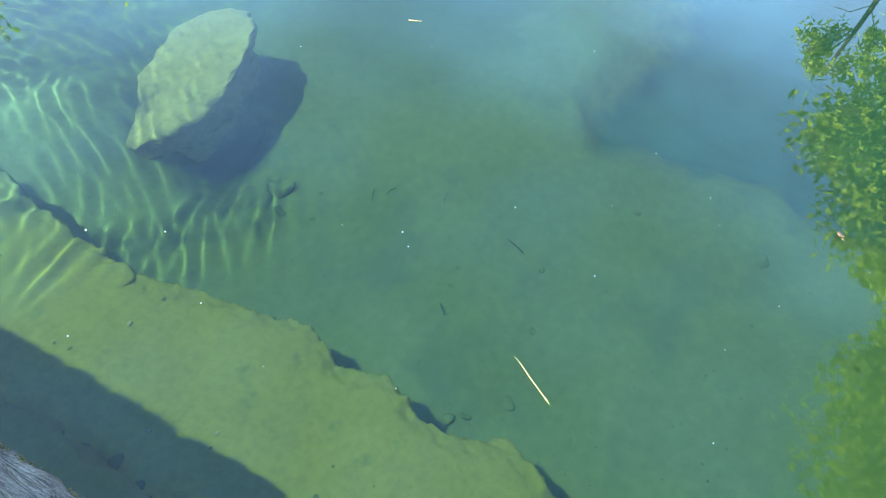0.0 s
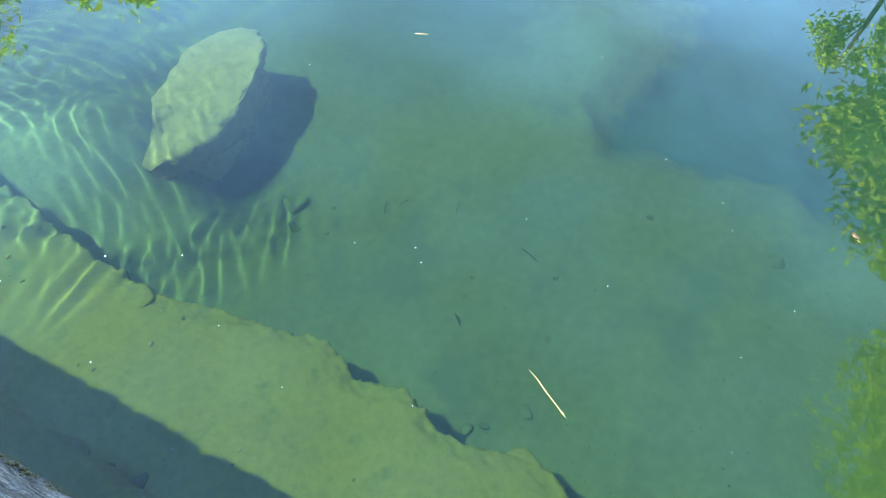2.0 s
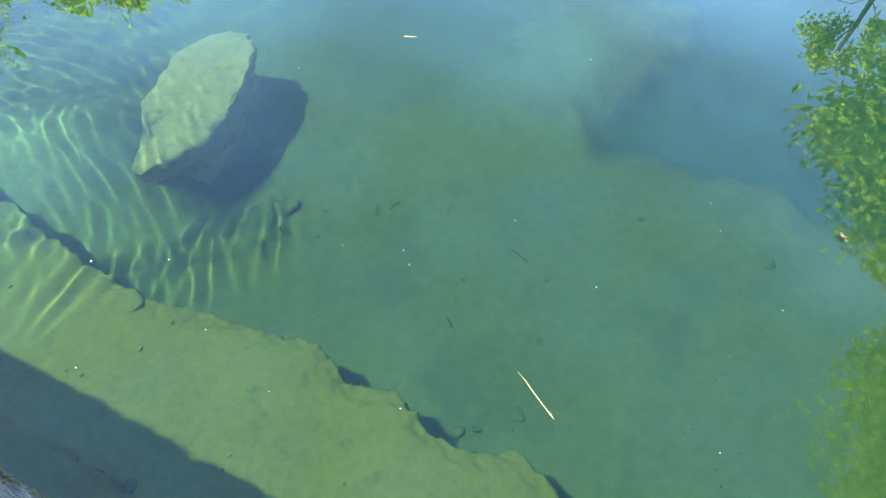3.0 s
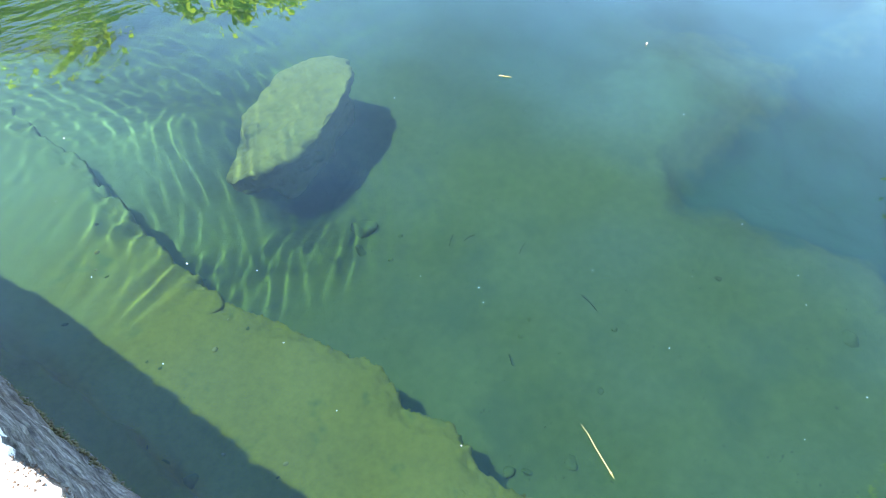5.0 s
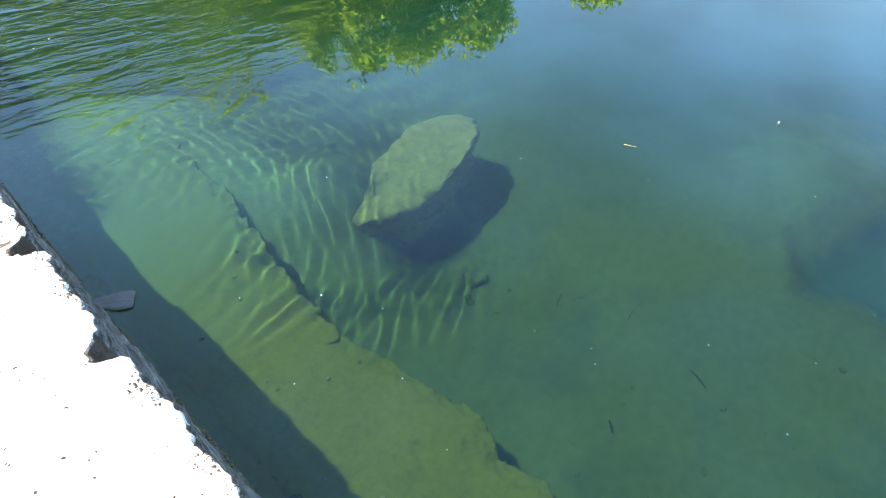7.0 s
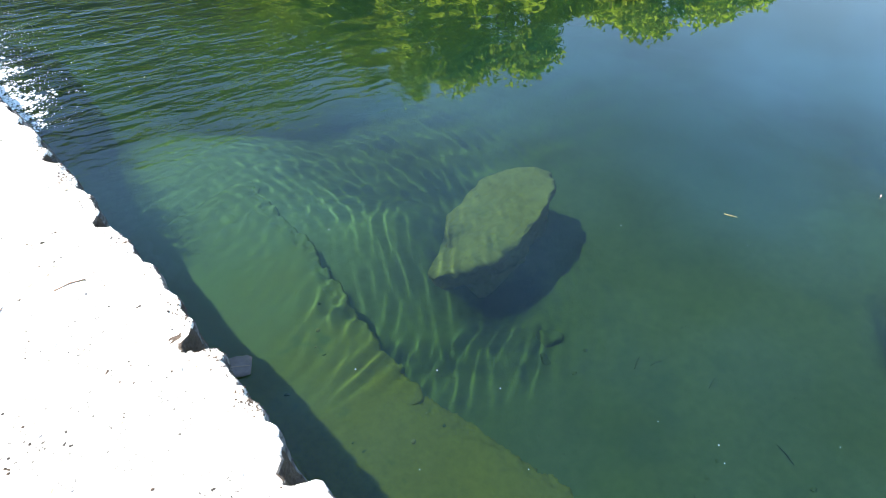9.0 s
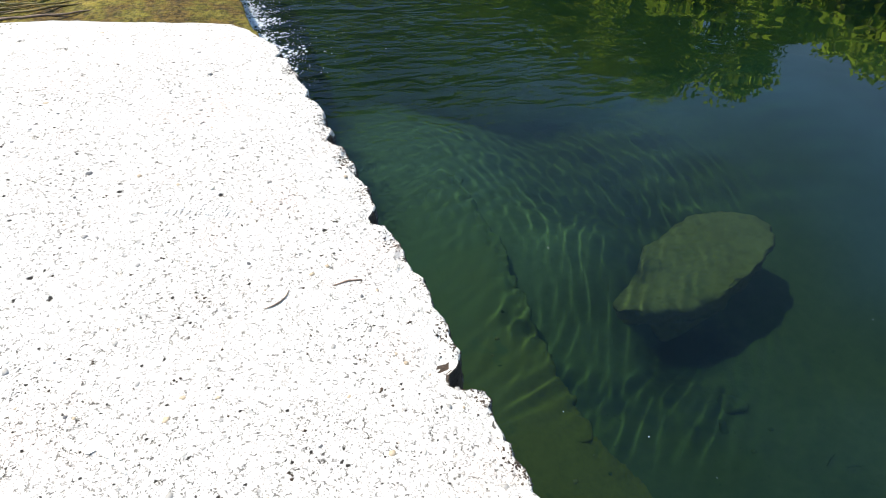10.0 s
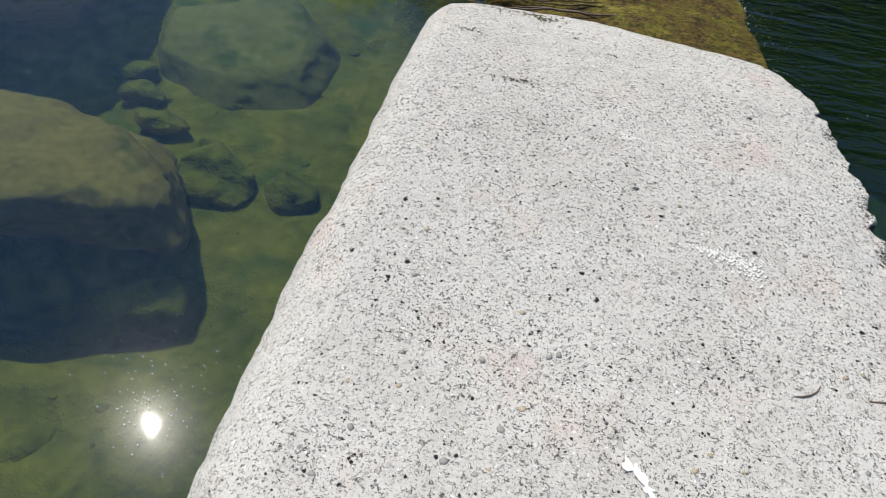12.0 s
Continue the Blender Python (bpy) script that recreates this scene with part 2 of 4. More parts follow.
def wet_material():
    """Brown algae on concrete under a thin running film of water."""
    m, n, l, out = material("wet_brown_slab")
    big = noise_tex(n, l, 4.5, 6.0, 0.65)
    col = ramp(n, l, big.outputs["Fac"], [(0.34, (0.05, 0.035, 0.008)), (0.45, (0.17, 0.105, 0.018)), (0.55, (0.17, 0.145, 0.014)), (0.68, (0.34, 0.255, 0.045))])
    small = noise_tex(n, l, 40.0, 4.0, 0.7)
    col = mixed(n, l, 0.9, col, ramp(n, l, small.outputs["Fac"], [(0.38, (0.16, 0.15, 0.14)), (0.56, (1.1, 1.1, 1.1))]), "MULTIPLY")
    geo = n.new("ShaderNodeNewGeometry")
    mp = n.new("ShaderNodeMapping")
    mp.inputs["Scale"].default_value = (5.0, 26.0, 5.0)
    mp.inputs["Rotation"].default_value = (0, 0, radians(-14))
    l.new(geo.outputs["Position"], mp.inputs["Vector"])
    run = node(n, "ShaderNodeTexNoise", Scale=1.0, Detail=4.0, Distortion=0.8)
    l.new(mp.outputs[0], run.inputs["Vector"])
    p = node(n, "ShaderNodeBsdfPrincipled", Roughness=0.55)
    l.new(col, p.inputs["Base Color"])
    l.new(bumped(n, l, small.outputs["Fac"], 1.0, 0.025, bumped(n, l, noise_tex(n, l, 11.0, 4.0).outputs["Fac"], 0.8, 0.05)), p.inputs["Normal"])
    p.inputs["Specular IOR Level"].default_value = 0.2
    p.inputs["Coat Weight"].default_value = 0.10
    p.inputs["Coat Roughness"].default_value = 0.1
    p.inputs["Coat IOR"].default_value = 1.33
    col2 = ramp(n, l, run.outputs["Fac"], [(0.38, (0.12, 0.10, 0.08)), (0.5, (1, 1, 1))])
    l.new(mixed(n, l, 0.4, col, col2, "MULTIPLY"), p.inputs["Base Color"])
    l.new(bumped(n, l, run.outputs["Fac"], 1.0, 0.04), p.inputs["Coat Normal"])
    l.new(p.outputs[0], out.inputs["Surface"])
    return m


def leaf_material(name, a, b):
    m, n, l, out = material(name)
    info = n.new("ShaderNodeNewGeometry")
    col = ramp(n, l, info.outputs["Random Per Island"], [(0.0, a), (1.0, b)])
    p = node(n, "ShaderNodeBsdfPrincipled", Roughness=0.55)
    l.new(col, p.inputs["Base Color"])
    tr = n.new("ShaderNodeBsdfTranslucent")
    l.new(mixed(n, l, 1.0, col, (1.55, 1.85, 1.0), "MULTIPLY"), tr.inputs["Color"])
    mix = node(n, "ShaderNodeMixShader", Fac=0.78)
    l.new(p.outputs[0], mix.inputs[1])
    l.new(tr.outputs[0], mix.inputs[2])
    l.new(mix.outputs[0], out.inputs["Surface"])
    return m


def plain(name, colour, rough, var=0.25, scale=40.0):
    lo, hi = tuple(c * (1 - var) for c in colour), tuple(min(1.0, c * (1 + var)) for c in colour)
    return surface(name, [(0.3, lo), (0.7, hi)], scale * 0.2, [(0.3, lo), (0.7, hi)], scale, 0.5, rough, 0.3, 0.002)


def bed_material():
    """Olive silt on the shelf of the pool, washed sand below the overflow; the water's blue haze over the deep and far
    bed is put into its colour.
    """
    m, n, l, out = material("silt_bed")
    big, small = noise_tex(n, l, 0.8), noise_tex(n, l, 13.0, 4.0, 0.7)
    shelf = mixed(n, l, 0.4, ramp(n, l, big.outputs["Fac"], [(0.3, (0.088, 0.100, 0.040)), (0.7, (0.15, 0.150, 0.062))]),
                  ramp(n, l, small.outputs["Fac"], [(0.3, (0.084, 0.095, 0.042)), (0.7, (0.168, 0.163, 0.08))]))
    patch = noise_tex(n, l, 1.4, 4.0)
    shelf = mixed(n, l, ramp(n, l, patch.outputs["Fac"], [(0.54, (0, 0, 0)), (0.68, (0.5, 0.5, 0.5))]), shelf, (0.065, 0.085, 0.055))
    litter = noise_tex(n, l, 26.0, 2.0)
    shelf = mixed(n, l, ramp(n, l, litter.outputs["Fac"], [(0.68, (0, 0, 0)), (0.74, (0.7, 0.7, 0.7))]), shelf, (0.04, 0.05, 0.03))
    # blue-grey of deep water, painted into the bed's colour
    depth_tone = ramp(n, l, big.outputs["Fac"], [(0.3, (0.030, 0.072, 0.078)), (0.7, (0.046, 0.092, 0.098))])
    geo = n.new("ShaderNodeNewGeometry")
    sep = n.new("ShaderNodeSeparateXYZ")
    l.new(geo.outputs["Position"], sep.inputs[0])
    ragged = node(n, "ShaderNodeMath")
    ragged.operation = "MULTIPLY_ADD"
    l.new(noise_tex(n, l, 2.6, 5.0).outputs["Fac"], ragged.inputs[0])
    ragged.inputs[1].default_value = 0.4
    l.new(sep.outputs["Z"], ragged.inputs[2])
    # the painted water haze sets in below this height
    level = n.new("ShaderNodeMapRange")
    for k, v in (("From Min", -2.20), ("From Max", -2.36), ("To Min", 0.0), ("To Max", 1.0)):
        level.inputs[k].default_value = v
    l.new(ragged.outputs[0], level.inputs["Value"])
    fan = []
    for axis, a, b in (("Y", 1.6, 3.0), ("X", 3.0, 1.9)):
        f = n.new("ShaderNodeMapRange")
        f.interpolation_type = "SMOOTHSTEP"
        for k, v in (("From Min", a), ("From Max", b)):
            f.inputs[k].default_value = v
        l.new(sep.outputs[axis], f.inputs["Value"])
        fan.append(f.outputs[0])
    sand = mixed(n, l, 1.0, fan[0], fan[1], "MULTIPLY")
    shelf = mixed(n, l, sand, shelf, ramp(n, l, small.outputs["Fac"], [(0.3, (0.215, 0.222, 0.175)), (0.7, (0.31, 0.31, 0.25))]))
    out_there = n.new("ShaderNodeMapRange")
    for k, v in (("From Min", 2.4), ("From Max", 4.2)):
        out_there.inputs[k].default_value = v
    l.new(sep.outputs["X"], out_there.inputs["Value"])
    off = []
    # the same painted haze over the far part of the shelf
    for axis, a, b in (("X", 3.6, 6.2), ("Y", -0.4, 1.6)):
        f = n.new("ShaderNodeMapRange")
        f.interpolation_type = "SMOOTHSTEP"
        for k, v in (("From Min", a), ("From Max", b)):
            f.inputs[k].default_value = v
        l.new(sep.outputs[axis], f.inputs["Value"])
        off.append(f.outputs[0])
    shelf = mixed(n, l, mixed(n, l, 1.0, off[0], off[1], "MULTIPLY"), shelf, depth_tone)
    # painted darker nearer the wall, where the deep water looks dark
    depth_tone = mixed(n, l, out_there.outputs[0], (0.022, 0.027, 0.010), depth_tone)
    ground_col = mixed(n, l, level.outputs[0], shelf, depth_tone)
    dist = n.new("ShaderNodeVectorMath")
    dist.operation = "DISTANCE"
    l.new(geo.outputs["Position"], dist.inputs[0])
    dist.inputs[1].default_value = (5.85, 0.05, -2.25)
    wob = node(n, "ShaderNodeMath")
    wob.operation = "MULTIPLY_ADD"
    l.new(noise_tex(n, l, 3.0, 5.0).outputs["Fac"], wob.inputs[0])
    wob.inputs[1].default_value = 1.1
    l.new(dist.outputs["Value"], wob.inputs[2])
    pale = n.new("ShaderNodeMapRange")
    pale.interpolation_type = "SMOOTHSTEP"
    for k, v in (("From Min", 1.25), ("From Max", 0.75), ("To Max", 0.42)):
        pale.inputs[k].default_value = v
    l.new(wob.outputs[0], pale.inputs["Value"])
    ground_col = mixed(n, l, pale.outputs[0], ground_col, (0.15, 0.19, 0.13))
    # darker olive towards the far end in Y
    far_dark = n.new("ShaderNodeMapRange")
    far_dark.interpolation_type = "SMOOTHSTEP"
    for k, v in (("From Min", 4.6), ("From Max", 6.2)):
        far_dark.inputs[k].default_value = v
    l.new(sep.outputs["Y"], far_dark.inputs["Value"])
    ground_col = mixed(n, l, far_dark.outputs[0], ground_col, (0.075, 0.088, 0.04))
    p = node(n, "ShaderNodeBsdfPrincipled", Roughness=0.95)
    l.new(ground_col, p.inputs["Base Color"])
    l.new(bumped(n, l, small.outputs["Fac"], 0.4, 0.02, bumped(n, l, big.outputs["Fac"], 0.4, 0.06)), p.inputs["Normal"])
    l.new(p.outputs[0], out.inputs["Surface"])
    return m


WATER = water_material("pool_water", (0.262, 0.412, 0.270), (0.05, 0.25, 0.36), 0.007, 0.0, rippled=True)
WATER_UP = water_material("upstream_water", (0.78, 0.93, 0.67), (0.02, 0.14, 0.40), 0.056, 0.022, film=0.06)
CONCRETE = concrete_material()
LEDGE = surface("algae_ledge", [(0.3, (0.205, 0.150, 0.026)), (0.7, (0.315, 0.222, 0.044))], 1.6,
                [(0.3, (0.165, 0.125, 0.028)), (0.55, (0.30, 0.215, 0.046)), (0.8, (0.38, 0.275, 0.08))], 22.0, 0.45, 0.95, 0.5, 0.012, (5.0, 0.62, (0.14, 0.135, 0.036)), silt=(2.2, 3.7, (0.26, 0.26, 0.19)))
FOOT = surface("algae_foot", [(0.3, (0.20, 0.17, 0.04)), (0.7, (0.31, 0.25, 0.06))], 3.0, [(0.3, (0.17, 0.15, 0.04)), (0.7, (0.30, 0.25, 0.07))], 24.0, 0.5, 0.95, 0.5, 0.012)
DARK_SILT = plain("dark_silt", (0.105, 0.11, 0.042), 0.95, 0.4, 30.0)
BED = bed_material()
SIDE = side_material()
BROKEN = surface("broken_brown_concrete", [(0.3, (0.048, 0.032, 0.020)), (0.7, (0.16, 0.105, 0.066))], 12.0, [(0.3, (0.025, 0.018, 0.012)), (0.7, (0.12, 0.085, 0.06))], 60.0, 0.5, 0.95, 1.0, 0.02)
STONE = surface("sunk_stone", [(0.3, (0.33, 0.22, 0.12)), (0.7, (0.49, 0.335, 0.19))], 2.5,
                [(0.3, (0.24, 0.165, 0.095)), (0.6, (0.46, 0.32, 0.185))], 18.0, 0.3, 0.95, 0.4, 0.010, (3.0, 0.60, (0.22, 0.17, 0.09)))
STONE_UP = surface("upstream_stone", [(0.3, (0.22, 0.14, 0.048)), (0.7, (0.40, 0.26, 0.105))], 1.8,
                   [(0.3, (0.11, 0.085, 0.03)), (0.6, (0.35, 0.25, 0.11))], 20.0, 0.4, 0.95, 0.5, 0.015, (4.0, 0.58, (0.12, 0.105, 0.03)))
BED_UP = surface("upstream_silt", [(0.34, (0.07, 0.085, 0.006)), (0.5, (0.19, 0.175, 0.016)), (0.66, (0.33, 0.25, 0.045))], 1.6,
                 [(0.32, (0.05, 0.06, 0.006)), (0.68, (0.32, 0.25, 0.05))], 9.0, 0.5, 0.95, 1.0, 0.04, (2.6, 0.56, (0.10, 0.125, 0.025)))
SLAB_UP = surface("silty_slab", [(0.3, (0.17, 0.145, 0.05)), (0.7, (0.31, 0.25, 0.10))], 1.8,
                  [(0.3, (0.10, 0.095, 0.03)), (0.6, (0.29, 0.24, 0.09))], 14.0, 0.4, 0.95, 0.5, 0.012, (3.0, 0.55, (0.11, 0.12, 0.035)))
WET = wet_material()
BARK = plain("grey_brown_bark", (0.11, 0.085, 0.06), 0.9, 0.4, 30.0)
LEAF = leaf_material("bright_leaf", (0.24, 0.275, 0.036), (0.32, 0.36, 0.055))
LEAF_DARK = leaf_material("deep_leaf", (0.205, 0.24, 0.031), (0.29, 0.33, 0.05))
MOSS = surface("wet_moss", [(0.3, (0.035, 0.03, 0.008)), (0.7, (0.11, 0.085, 0.02))], 8.0, [(0.3, (0.03, 0.03, 0.01)), (0.7, (0.13, 0.10, 0.03))], 60.0, 0.5, 0.7, 0.8, 0.006)
FOAM = plain("white_foam", (0.82, 0.85, 0.86), 0.4, 0.08, 60.0)
REED = plain("dry_reed", (0.27, 0.22, 0.08), 0.6, 0.3, 60.0)
DRY_LEAF = plain("sodden_grey_leaf", (0.075, 0.060, 0.052), 0.7, 0.35, 50.0)
PETAL = plain("pale_petal", (0.55, 0.36, 0.30), 0.5, 0.2, 60.0)
YELLOW_LEAF = plain("yellow_leaf", (0.032, 0.018, 0.005), 0.9, 0.3, 50.0)
WEED = plain("brown_weed", (0.20, 0.14, 0.04), 0.5, 0.5, 60.0)
TWIG = plain("dead_twig", (0.20, 0.135, 0.09), 0.8, 0.4, 80.0)
LIME = plain("white_lime_splash", (0.90, 0.86, 0.79), 0.7, 0.06, 90.0)
PEBBLES = [plain("grey_pebble", (0.34, 0.32, 0.285), 0.75), plain("buff_pebble", (0.46, 0.36, 0.24), 0.75), plain("pale_pebble", (0.60, 0.55, 0.47), 0.75), plain("dark_pebble", (0.10, 0.10, 0.10), 0.7)]

# helpers for meshes
def part(name, bm, mat, parent=None, label="", smooth=True):
    me = bpy.data.meshes.new(name)
    bm.to_mesh(me)
    bm.free()
    me.materials.append(mat)
    if smooth:
        me.polygons.foreach_set("use_smooth", [True] * len(me.polygons))
    ob = new(name, me)
    ob.parent = parent
    if label:
        ob["label"] = label
    return ob


def sheet(name, xs, ys, height, mat, keep=None):
    """A height field on the grid xs by ys, as one mesh object."""
    X, Y = np.meshgrid(xs, ys)
    Z = height(X, Y)
    co = np.stack([X, Y, Z], -1).reshape(-1, 3)
    nx, ny = len(xs), len(ys)
    i = np.arange(nx * ny).reshape(ny, nx)
    q = np.stack([i[:-1, :-1], i[:-1, 1:], i[1:, 1:], i[1:, :-1]], -1).reshape(-1, 4)
    me = bpy.data.meshes.new(name)
    me.vertices.add(len(co))
    me.vertices.foreach_set("co", co.ravel())
    me.loops.add(q.size)
    me.loops.foreach_set("vertex_index", q.ravel())
    me.polygons.add(len(q))
    me.polygons.foreach_set("loop_start", np.arange(0, q.size, 4))
    me.polygons.foreach_set("use_smooth", np.ones(len(q), bool))
    me.update()
    me.validate()
    me.materials.append(mat)
    return new(name, me)


def steps(*spans):
    """Grid lines: spans of (start, end, spacing), one after another."""
    out = []
    for a, b, d in spans:
        out.append(np.linspace(a, b, max(2, int(round((b - a) / d)) + 1)))
    return np.unique(np.round(np.concatenate(out), 5))


rng = np.random.default_rng(7)


def fbm(X, Y, scale, octaves=4, seed=0):
    """Smooth value noise in about -1..1."""
    r = np.random.default_rng(seed)
    table = r.uniform(-1, 1, (64, 64))
    total, amp, norm = np.zeros_like(X, dtype=float), 1.0, 0.0
    for o in range(octaves):
        u, v = X * scale + 13.7 * o + 500, Y * scale + 7.3 * o + 500
        iu, iv = np.floor(u).astype(int), np.floor(v).astype(int)
        fu, fv = u - iu, v - iv
        fu, fv = fu * fu * (3 - 2 * fu), fv * fv * (3 - 2 * fv)
        a, b = table[iu % 64, iv % 64], table[(iu + 1) % 64, iv % 64]
        c, d = table[iu % 64, (iv + 1) % 64], table[(iu + 1) % 64, (iv + 1) % 64]
        total += amp * ((a * (1 - fu) + b * fu) * (1 - fv) + (c * (1 - fu) + d * fu) * fv)
        norm += amp
        amp *= 0.5
        scale *= 2
    return total / norm


def smooth(a, b, x):
    t = np.clip((x - a) / (b - a), 0, 1)
    return t * t * (3 - 2 * t)


TOP = 0.83      # the weir block's top above the lower pool
UP = 0.62        # the upstream water
LEDGE_Z = -1.70
BED_Z = -2.32


def rock(name, corners, mat, rounding=2, cuts=4, rough=0.03, scale=2.2, seed=0):
    """A stone: the hull of a few corners, rounded and roughened."""
    bm = bmesh.new()
    for c in corners:
        bm.verts.new(c)
    bmesh.ops.convex_hull(bm, input=bm.verts)
    loose = [v for v in bm.verts if not v.link_faces]
    bmesh.ops.delete(bm, geom=loose, context="VERTS")
    for k in range(cuts):
        bmesh.ops.triangulate(bm, faces=bm.faces)
        long_ones = [e for e in bm.edges if e.calc_length() > 0.02]
        bmesh.ops.subdivide_edges(bm, edges=long_ones, cuts=1, use_grid_fill=True)
        if k >= cuts - rounding:
            bmesh.ops.smooth_vert(bm, verts=bm.verts, factor=0.5, use_axis_x=True, use_axis_y=True, use_axis_z=True)
    bmesh.ops.triangulate(bm, faces=bm.faces)
    bm.normal_update()
    off = Vector((seed * 3.7, seed * 1.3, seed * 2.1))
    for v in bm.verts:
        d = noise.fractal(v.co * scale + off, 1.0, 2.0, 5)
        v.co += v.normal * d * rough
    bm.normal_update()
    ob = part(name, bm, mat)
    ob.cycles.is_caustics_receiver = True
    return ob


def boulder_corners(at, size, n, seed, flat=1.0):
    r = np.random.default_rng(seed)
    out = []
    for k in range(n):
        v = r.normal(size=3)
        v /= np.linalg.norm(v)
        out.append(tuple(np.array(at) + v * np.array(size) * r.uniform(0.8, 1.0)))
    return out


def tube(points, radii, segments=6):
    """A bent round rod through the points."""
    bm = bmesh.new()
    rings = []
    for i, p in enumerate(points):
        p = Vector(p)
        d = (Vector(points[min(i + 1, len(points) - 1)]) - Vector(points[max(i - 1, 0)])).normalized()
        u = d.orthogonal().normalized()
        w = d.cross(u)
        r = radii[i] if hasattr(radii, "__len__") else radii
        rings.append([bm.verts.new(p + (u * math.cos(a) + w * math.sin(a)) * r) for a in [2 * math.pi * k / segments for k in range(segments)]])
    for a, b in zip(rings, rings[1:]):
        for k in range(segments):
            bm.faces.new((a[k], a[(k + 1) % segments], b[(k + 1) % segments], b[k]))
    bm.faces.new(rings[0][::-1])
    bm.faces.new(rings[-1])
    return bm

# ground: pool beds and banks in one sheet
SHELF_Y = np.array([-9.0, -2.85, -2.6, -2.25, -2.05, -1.3, -0.9, -0.62, -0.42, -0.22, -0.05, 0.12, 0.6, 9.0])
SHELF_X = np.array([4.4, 4.2, 4.15, 4.22, 4.42, 4.37, 4.34, 4.26, 4.5, 4.9, 5.0, 5.1, 5.2, 5.2])


def ground_height(X, Y):
    z = BED_Z + 0.07 * fbm(X, Y, 0.7, 4, 1) + 0.012 * fbm(X, Y, 6.0, 3, 2)
    z = z + 0.63 * smooth(2.0, 3.3, Y) * smooth(3.0, 1.5, X) - 1.3 * smooth(3.9, 6.8, Y)
    wander = 0.22 * fbm(X, Y, 1.5, 3, 4)
    past = np.minimum(X - np.interp(Y, SHELF_Y, SHELF_X), -0.10 - 0.24 * (X - 4.95) - Y) + 0.16 * fbm(X, Y, 3.2, 4, 6)
    z = z - 0.30 * smooth(0.0, 0.7, past) - 0.55 * smooth(0.4, 2.2, past)
    z = z - 0.30 * np.exp(-((X - 2.85) ** 2 / 0.20 + (Y - 1.85) ** 2 / 0.07))
    z = z - 1.1 * smooth(0.0, 3.2, X - 6.4 + 2 * wander) * smooth(-1.5, -0.2, Y)
    z = z + 0.16 * np.exp(-((X - 5.8) ** 2 + (Y - 0.05) ** 2) / 0.35) * (1 + 0.6 * fbm(X, Y, 2.5, 3, 9))
    z = z + 0.42 * np.exp(-((X - 2.52) ** 2 + (Y - 2.72) ** 2) / 0.22)
    left = UP - 1.18 + 0.16 * fbm(X, Y, 0.8, 4, 3) + 0.10 * fbm(X, Y, 3.0, 5, 8) - 0.28 * np.exp(-((X + 3.15) ** 2 / 0.35 + (Y - 1.68) ** 2 / 0.07)) - 0.25 * np.exp(-((X + 4.1) ** 2 + (Y - 3.2) ** 2) / 0.3)
    z = np.where(X < -1.0, left, z)
    bank = np.maximum(smooth(8.5, 11.0, Y), smooth(-7.0, -9.5, Y))
    bank = np.maximum(bank, np.maximum(smooth(13, 16, X), smooth(-12, -15, X)))
    return z * (1 - bank) + bank * (1.4 + 0.3 * fbm(X, Y, 0.3, 3, 5))


gx = steps((-900, -60, 120), (-60, -14, 4), (-14, -6, 0.4), (-6, 7, 0.07), (7, 18, 0.4), (18, 60, 4), (60, 900, 120))
gy = steps((-900, -60, 120), (-60, -12, 4), (-12, -4, 0.4), (-4, 6, 0.07), (6, 13, 0.4), (13, 60, 4), (60, 900, 120))
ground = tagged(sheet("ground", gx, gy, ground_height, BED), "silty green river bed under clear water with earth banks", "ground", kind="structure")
ground.data.materials.append(BED_UP)
side = np.zeros(len(ground.data.polygons), dtype=np.int32)
mid = np.zeros(len(ground.data.polygons) * 3)
ground.data.polygons.foreach_get("center", mid)
side[mid[::3] < -1.0] = 1
ground.data.polygons.foreach_set("material_index", side)

# the submerged footing ledge
EDGE_Y = np.array([-4.0, -1.3, -1.0, -0.68, -0.47, -0.23, 0.0, 0.3, 0.41, 0.81, 1.05, 1.3, 1.57, 1.95, 2.2, 2.5, 2.85, 3.3, 4.2, 7.0])
EDGE_X = np.array([1.45, 1.53, 1.70, 1.58, 1.60, 1.70, 1.63, 1.73, 1.74, 1.65, 1.58, 1.48, 1.50, 1.53, 1.56, 1.60, 1.66, 1.66, 1.72, 1.75])


def ledge_height(X, Y):
    edge = np.interp(Y, EDGE_Y, EDGE_X) + 0.036 * fbm(X, Y, 6.0, 4, 11) + 0.034 * fbm(X, Y, 20.0, 3, 10) + 0.014 * fbm(X, Y, 48.0, 2, 17)
    z = LEDGE_Z - 0.9 * smooth(3.7, 5.4, Y) + 0.03 * fbm(X, Y, 1.1, 4, 12) + 0.008 * fbm(X, Y, 9.0, 3, 13)
    z = z - (0.95) * smooth(0.0, 0.07, X - edge) - smooth(-0.14, 0.0, X - edge) * (0.03 + 0.05 * fbm(X, Y, 14.0, 3, 18))
    foot = 0.56 + 0.07 * fbm(X, Y, 1.5, 3, 14) + 0.045 * fbm(X, Y, 8.0, 3, 19)
    return z + (0.26 + 0.05 * fbm(X, Y, 2.0, 3, 15)) * smooth(0.03, -0.05, X - foot) * smooth(3.2, 2.2, Y)


ledge = tagged(sheet("footing_ledge", steps((0.1, 0.4, 0.05), (0.4, 0.75, 0.018), (0.75, 1.3, 0.04), (1.3, 2.0, 0.014)), steps((-6, -2, 0.1), (-2, 4, 0.018), (4, 5.4, 0.05)), ledge_height, LEDGE),
               "submerged olive-green algae-covered concrete footing ledge along the weir", "ledge", kind="structure")
